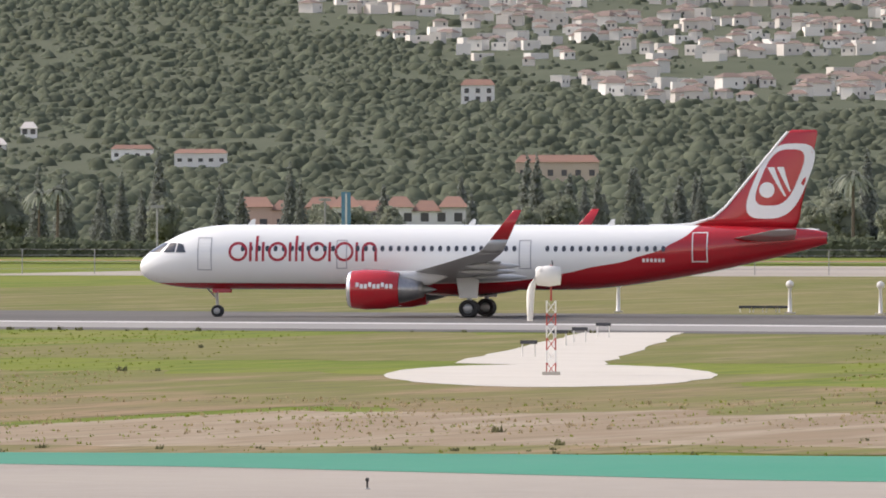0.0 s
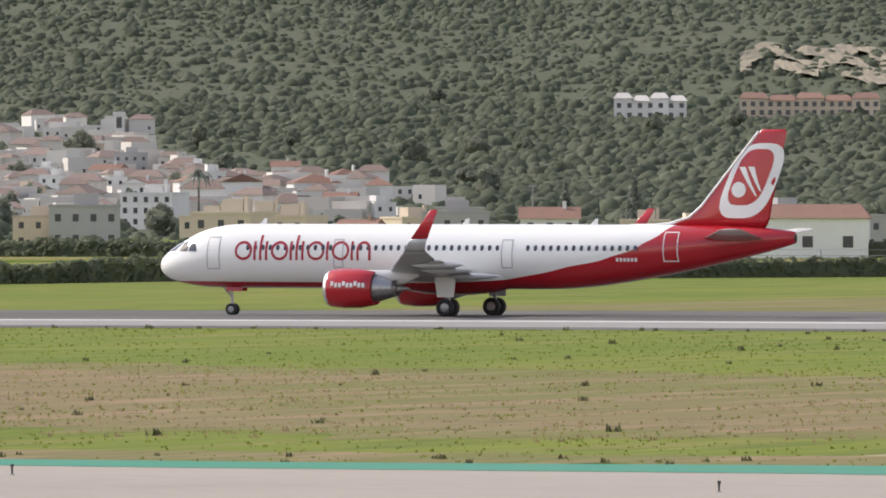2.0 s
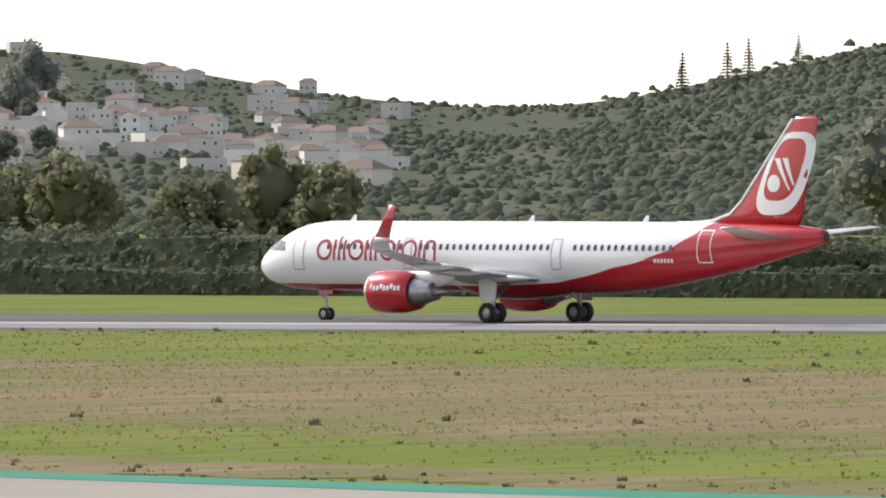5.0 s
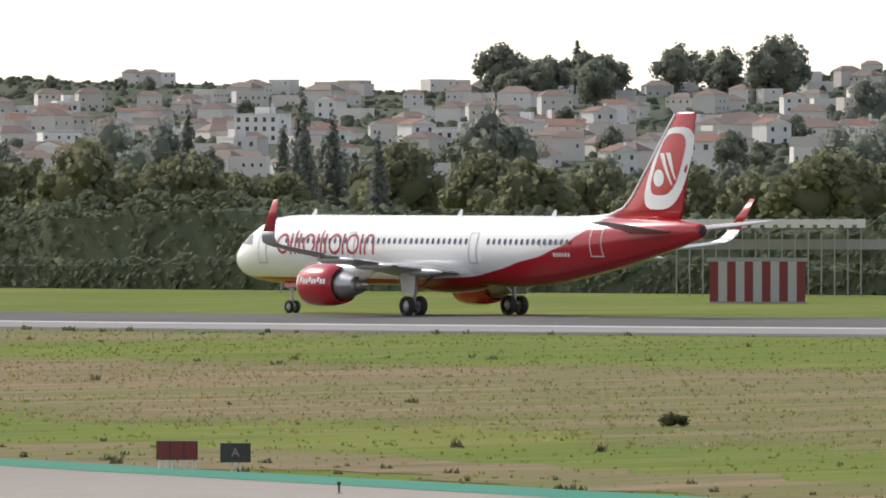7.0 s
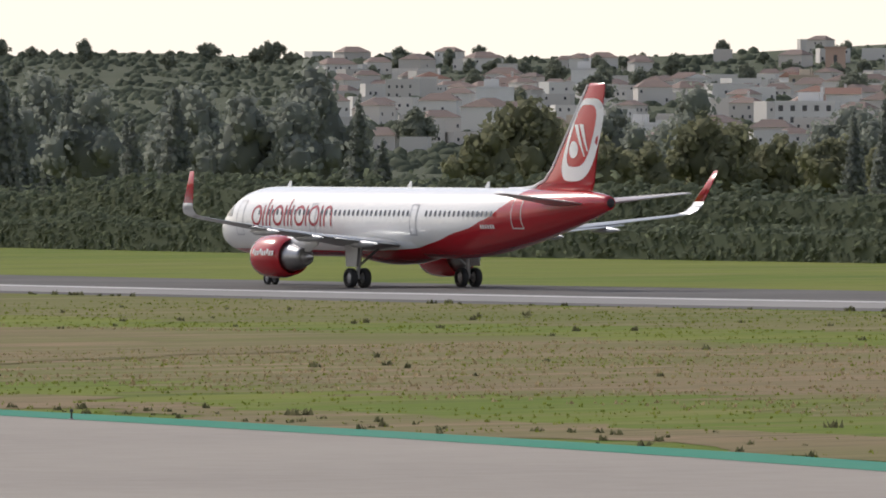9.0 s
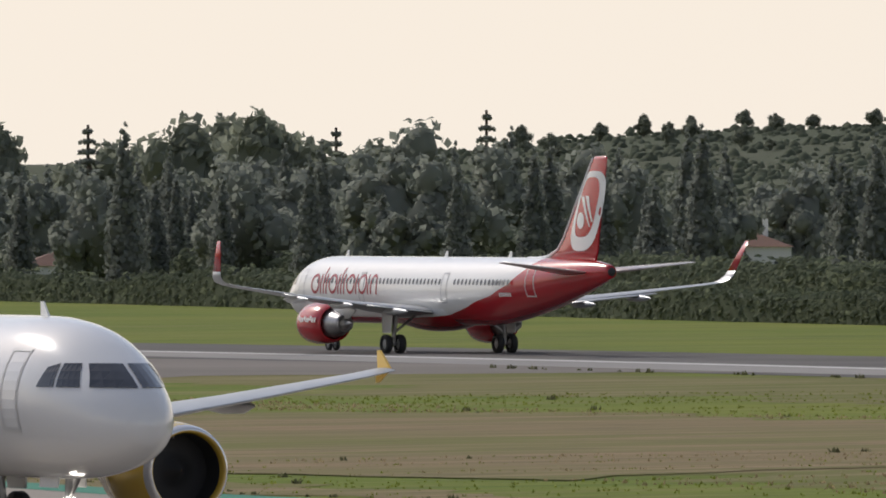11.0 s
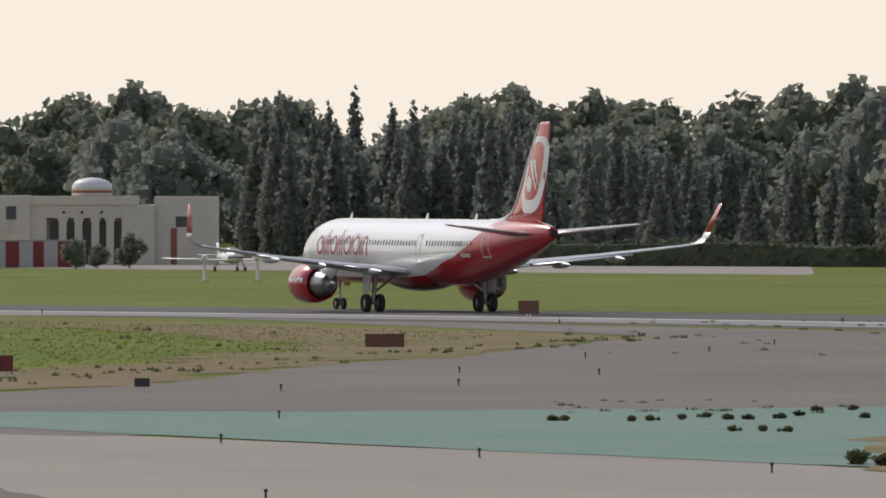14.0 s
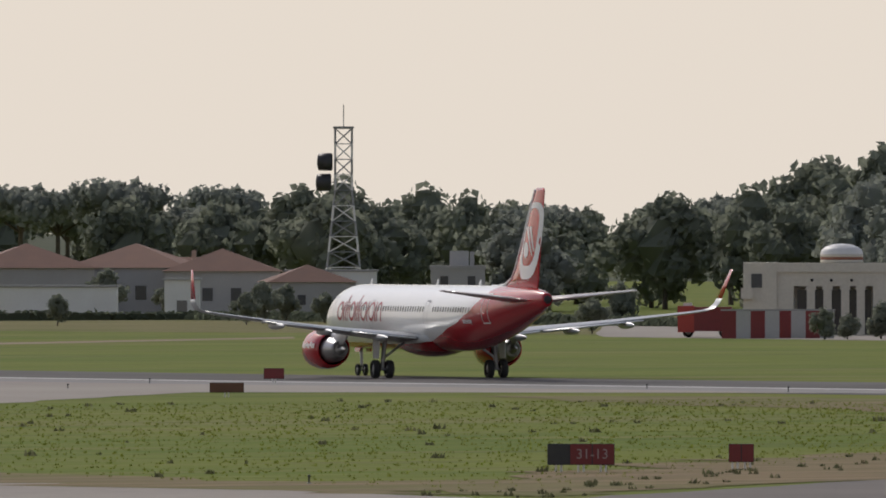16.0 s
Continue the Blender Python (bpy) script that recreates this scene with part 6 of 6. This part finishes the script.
# far side buildings at the end of the run
for t, mil, d, k, s in ((16, -33, 1490, 8, 1.35), (16, -25.5, 1500, 8, 1.35), (16, -17.8, 1495, 8, 1.25), (16, -10.5, 1480, 8, .95), (16, 1.2, 1440, 9, .9), (16, -1.0, 1445, 8, .5), (16, -21.5, 1520, 6, .95), (13.5, -19, 1430, 3, .6), (11, -31, 1350, 2, .7), (11, -18, 1400, 2, .8), (11, 24, 1500, 2, 1.1), (11, 20, 1480, 6, .7), (12.5, 20, 1460, 1, .6)):
    ob = settle(HOUSES[k], t, mil, d, rnd.choice((-12, 0, 10)), s)
    ob.location.z = 0
tank = tagged(new("light_aircraft"), "small white propeller aircraft parked on the far apron", "aircraft")
part("fuselage", lathe([(-3.6, .05), (-3.4, .16), (-1.0, .52), (.6, .62), (1.6, .55), (2.3, .4), (2.5, .1)], 16), M["white_gloss"], tank).location = (0, 0, 1.3)
part("canopy", lathe([(-.9, .02), (-.5, .4), (.3, .5), (.9, .1)], 12), M["cockpit"], tank).location = (0, 0, 1.75)
part("wing", loft([((.9, -5.4, 1.2), 1.1, .14, (0, 0, 1)), ((1.2, 0, 1.0), 1.6, .22, (0, 0, 1)), ((.9, 5.4, 1.2), 1.1, .14, (0, 0, 1))]), M["white_gloss"], tank)
part("tailplane", loft([((-2.8, -1.6, 1.5), .7, .08, (0, 0, 1)), ((-2.8, 1.6, 1.5), .7, .08, (0, 0, 1))]), M["white_gloss"], tank)
part("fin", loft([((-2.6, 0, 1.5), 1.0, .1, (0, 1, 0)), ((-3.2, 0, 2.6), .6, .06, (0, 1, 0))]), M["white_gloss"], tank)
part("propeller", box(2.5, 2.56, -.9, .9, 1.24, 1.36), M["black_paint"], tank)
for x, y in ((1.9, 0), (-.1, 1.2), (-.1, -1.2)):
    wheel(tank, x, y, .22, .14)
    part("strut", rod((x, y, .25), (x, y * .7, 1.1), .04, 6), M["steel_grey"], tank)
at(tank, 13.5, -30, 1150, 0, -72).scale = (1.2, 1.2, 1.0)
plot("apron", [spot(t, 0, d)[:2] for t, d in ((13.0, 1120), (13.6, 1125), (14.2, 1130), (14.9, 1130), (15.6, 1150), (15.6, 1330), (14.9, 1330), (14.2, 1330), (13.6, 1300), (13.0, 1290))], M["concrete"], "pale concrete apron beyond the far grass", "apron", .02, 20, 1)
plot("service_track", [spot(16, m, d)[:2] for m, d in ((-40, 1040), (-12, 1120), (-12, 1140), (-40, 1060))], M["bare_soil"], "pale earth track across the far grass", "track", .02, 10, 1)
plot("yard", [spot(t, 0, d)[:2] for t, d in ((15.2, 1180), (17.5, 1180), (17.5, 1500), (15.2, 1500))], M["olive_turf"], "dry scrub yard beyond the far grass", "grass", .018, 20, 2)
leaf_band("yard_bushes", [(*spot(t, 0, d)[:2], 10, h) for t, d, h in ((15.0, 1290, 1.0), (15.8, 1330, 1.3), (16.6, 1380, 1.1), (17.4, 1330, 1.0))], 3000, M["hedge_leaf"], "low scrub before the far buildings", .4, "bushes")
for mil, d, k in ((-31, 1290, .32), (-14.5, 1330, .42), (-12.6, 1335, .38), (-9.5, 1340, .3), (-15.8, 1310, .3), (12, 1180, .3), (-22, 1420, .4), (-27, 1440, .45), (2.5, 1300, .28), (14.2, 1300, .4)):
    plant("broad", 16, mil, d, k, 0)
plant("dark", 16, 6.3, 1450, 1.0, 0)
plant("dark", 16, 7.6, 1460, .95, 0)
for mil, d, k in ((-15.3, 1150, .26), (-13.5, 1155, .22), (-10.9, 1160, .3)):
    plant("broad", 14.5, mil, d, k, 0)

# hillside landmarks
def block(name, w, dep, h, wall, label, floors, cols, roof="roof_tile", wings=1):
    top = tagged(new(name), label, "building")
    for k in range(wings):
        x0, x1 = -w/2 + w * k / wings, -w/2 + w * (k + 1) / wings
        hh = h * (1 - .12 * (k % 2))
        part("wall", box(x0, x1, 0, dep, -3, hh), M[wall], top)
        part("roof", mesh_of("roof", [(x0 - .3, -.4, hh), (x1 + .3, -.4, hh), (x1 + .3, dep + .4, hh), (x0 - .3, dep + .4, hh), (x0 + 1, dep/2, hh + 1.6), (x1 - 1, dep/2, hh + 1.6)], [(0, 1, 5, 4), (1, 2, 5), (2, 3, 4, 5), (3, 0, 4)]), M[roof], top)
    pane = box(-.6, .6, -.06, .02, 0, 1.3)
    for f in range(floors):
        for c in range(cols):
            part("window", pane, M["house_glass"], top).location = (-w/2 + w * (c + .5) / cols, 0, h * (f + .3) / floors * .88)
    return top


def rest(root, t, mil, d, turn=0.0):
    return at(root, t, mil, d, rise(over(t, mil), d), turn)


rest(block("long_building", 38, 10, 5.2, "wall_cream", "long cream institution with a terracotta roof on the hill", 2, 16, "roof_tile", 5), 1.35, 3.5, 3380)
rest(block("apartment_block", 20, 10, 6, "wall_white", "stepped white apartment block on the wooded hill", 2, 7, "roof_flat", 4), 1.5, -2.2, 3420)
rest(block("warehouse", 26, 14, 6.5, "wall_grey", "large pale grey warehouse beside the town", 1, 3, "roof_flat"), 2.5, -27, 1790)
rest(block("white_villa", 12, 8, 4, "wall_white", "white villa among the woods", 1, 4), 0, -25, 2850).scale = (.8, .8, .6)
rest(block("white_villa", 14, 8, 4.4, "wall_white", "white villa with a pale roof among the woods", 1, 5), 0, -19.5, 2820).scale = (.85, .85, .6)
for mil, d, w, h in ((-20.2, 2950, 4, 1.6), (-18.6, 2960, 5.5, 4.2), (-14.5, 2950, 7, 1.8), (-11, 2940, 7, 1.5), (-8, 3040, 4, 2)):
    rest(block("white_villa", w, 6, h, "wall_white", "small white villa half hidden in the wood", 1, 2, "roof_flat"), .5, mil, d)
rest(block("white_villa", 9, 8, 5, "wall_white", "white villa with a tower among the pines", 2, 3), 0, 2.8, 3350)
rest(block("row_house", 20, 9, 5, "wall_white", "row of white terraced houses behind the runway", 2, 8, "roof_tile", 5), 0, -3.5, 1850)
rest(block("row_house", 22, 9, 4.4, "wall_pink", "row of pale houses behind the runway", 1, 8, "roof_tile", 4), 0, -11, 2000)
rest(block("tile_house", 14, 9, 4.6, "wall_white", "low white house with a hipped tile roof by the road", 1, 3), .7, -28.5, 1450)
rest(block("row_house", 18, 8, 4, "wall_cream", "pale flat building behind the cypresses", 1, 6), 0, 9.2, 2700)
school = tagged(new("school"), "white building with a brown pyramid roof above the town", "building")
part("wall", box(-5.5, 5.5, 0, 11, -3, 5.2), M["wall_white"], school)
part("roof", mesh_of("roof", [(-6, -.5, 5.2), (6, -.5, 5.2), (6, 11.5, 5.2), (-6, 11.5, 5.2), (0, 5.5, 10.6)], [(0, 1, 4), (1, 2, 4), (2, 3, 4), (3, 0, 4), (3, 2, 1, 0)]), M["roof_tile"], school)
part("wing_wall", box(-32, -5.5, 2, 10, -3, 4.2), M["wall_white"], school)
part("hall_wall", box(-16, -8, 1, 10, -3, 6.4), M["wall_cream"], school)
part("hall_roof", mesh_of("roof", [(-16.4, .6, 6.4), (-7.6, .6, 6.4), (-7.6, 10.4, 6.4), (-16.4, 10.4, 6.4), (-12, 5.5, 8.4)], [(0, 1, 4), (1, 2, 4), (2, 3, 4), (3, 0, 4)]), M["roof_tile"], school)
for i in range(9):
    part("window", box(-31 + i * 2.6, -29.8 + i * 2.6, 1.94, 2.02, 1.4, 2.8), M["house_glass"], school)
for i in range(4):
    part("window", box(-4.6 + i * 2.5, -3.5 + i * 2.5, -.06, .02, 1.6, 3.2), M["house_glass"], school)
rest(school, 4.2, 12.8, 3380).scale = (1.75, 1.75, 1.75)
tower = tagged(new("bell_tower"), "white open bell tower above the town roofs", "tower")
part("shaft", box(-1.3, 1.3, 0, 2.6, -3, 5.5), M["wall_white"], tower)
part("cap", box(-1.7, 1.7, -.4, 3, 5.5, 6.4), M["wall_white"], tower)
part("opening", box(-.7, .7, -.05, .02, 2.2, 5), M["house_glass"], tower)
rest(tower, 2.5, -2.4, 3200)
blue = tagged(new("blue_tower"), "slim blue and white tower behind the runway", "tower")
part("shaft", box(-.55, .55, 0, 1, 0, 7.6), M["blue_sheet"], blue)
part("edge_strip", box(-.1, .12, -.05, 0, 0, 7.4), M["signal_white"], blue)
rest(blue, 0, -7.8, 1500)
keep = tagged(new("water_tower"), "square brick water tower on the village skyline", "tower")
part("shaft", box(-3.5, 3.5, 0, 7, -4, 8), M["wall_pink"], keep)
part("rim", box(-3.9, 3.9, -.4, 7.4, 8, 8.9), M["wall_pink"], keep)
part("slit", box(-.6, .6, -.05, .02, 1, 6), M["house_glass"], keep)
rest(keep, 8.1, -12.4, 4400)
for t, mil, h, d in ((4.2, 4.7, 17, 2000), (3.5, -31, 17, 2000), (0, -9.5, 6.5, 1500), (2.5, 31, 8, 1900), (6.4, 26.7, 6, 1200), (0, -23, 6, 1300), (3.5, -29.6, 6, 905)):
    p = tagged(new("lamp_mast"), "tall thin grey lamp mast", "mast", "lamp masts")
    part("pole", rod((0, 0, -.5), (0, 0, h), .11, 8), M["steel_grey"], p)
    part("head", box(-.7, .7, -.3, .3, h, h + .35), M["steel_grey"], p)
    at(p, t, mil, d, rise(over(t, mil), d))
# bare quarry face on the hill
verts, faces = [], []
for i in range(61):
    for k in range(15):
        u, w = i / 60, k / 14
        k2 = .2 + .8 * math.sin(math.pi * min(1, u * .8 + .12)) + .35 * noise.noise((u * 9, 0, 3))
        d = 3560 + 250 * math.sin(math.pi * (.35 + .62 * u)) - 90 * u + 60 * noise.noise((u * 6, 5, 0)) + 200 * (w - .5) * k2
        x, y, _ = spot(1.5, 5 + u * 27, d)
        verts.append((x, y, rise(over(1.5, 5 + u * 27), d) + 1.0 + 1.0 * noise.noise((i * .45, k * .45, 0)) + .6 * noise.noise((i * 1.3, k * 1.3, 4))))
for i in range(60):
    for k in range(14):
        if noise.noise((i * .16, k * .3, 9)) > -.2:
            faces.append((i*15+k, (i+1)*15+k, (i+1)*15+k+1, i*15+k+1)[::-1])
thing("quarry_face", mesh_of("quarry_face", verts, faces), M["quarry"], "bare pale rock of an old quarry on the hill", "rock", "structure")
# perimeter fence and red kerb behind the runway
fence = tagged(new("perimeter_fence"), "grey wire perimeter fence on thin posts", "fence")
for i in range(44):
    x = 60 - i * 7
    y = 372 + .12 * x
    part("post", rod((x, y, 0), (x, y, 2.4), .05, 6), M["steel_grey"], fence)
for z in (.5, 1.2, 1.8, 2.35):
    part("wire", rod((60, 372 + 7.2, z), (-241, 372 - 28.9, z), .02, 5), M["steel_grey"], fence)
strip("red_kerb", lambda x: 500, lambda x: 512, M["orange_dirt"], "low red earth bank along the perimeter road", "bank", .35, 500, -400, 20, 1, 40)


def low_shed(w, dep, h, label):
    top = tagged(new("storage_shed"), label, "shed")
    part("wall", box(-w/2, w/2, 0, dep, -.3, h), M["wall_white"], top)
    part("roof", box(-w/2 - .2, w/2 + .2, -.2, dep + .2, h, h + .25), M["wall_grey"], top)
    part("door", box(-.6, .6, -.06, .02, 0, 2.1), M["shutter"], top)
    return top


at(low_shed(13.5, 6, 3.6, "long low whitewashed storage shed behind the hedge"), 16, -31, 1416)
at(low_shed(4, 5, 4.4, "small whitewashed shed behind the hedge"), 16, -21, 1416)
at(low_shed(11, 6, 5.2, "pale low building among dark shrubs"), 16, -9, 1500)


def motions():
    walk(jet, [(t, pose(x, y, 0, 0, 0, a)) for t, x, y, a in JET])
    walk(taxiing_jet, [(t, pose(x, y, 0, 0, 0, a)) for t, x, y, a in TAXI])


motions()
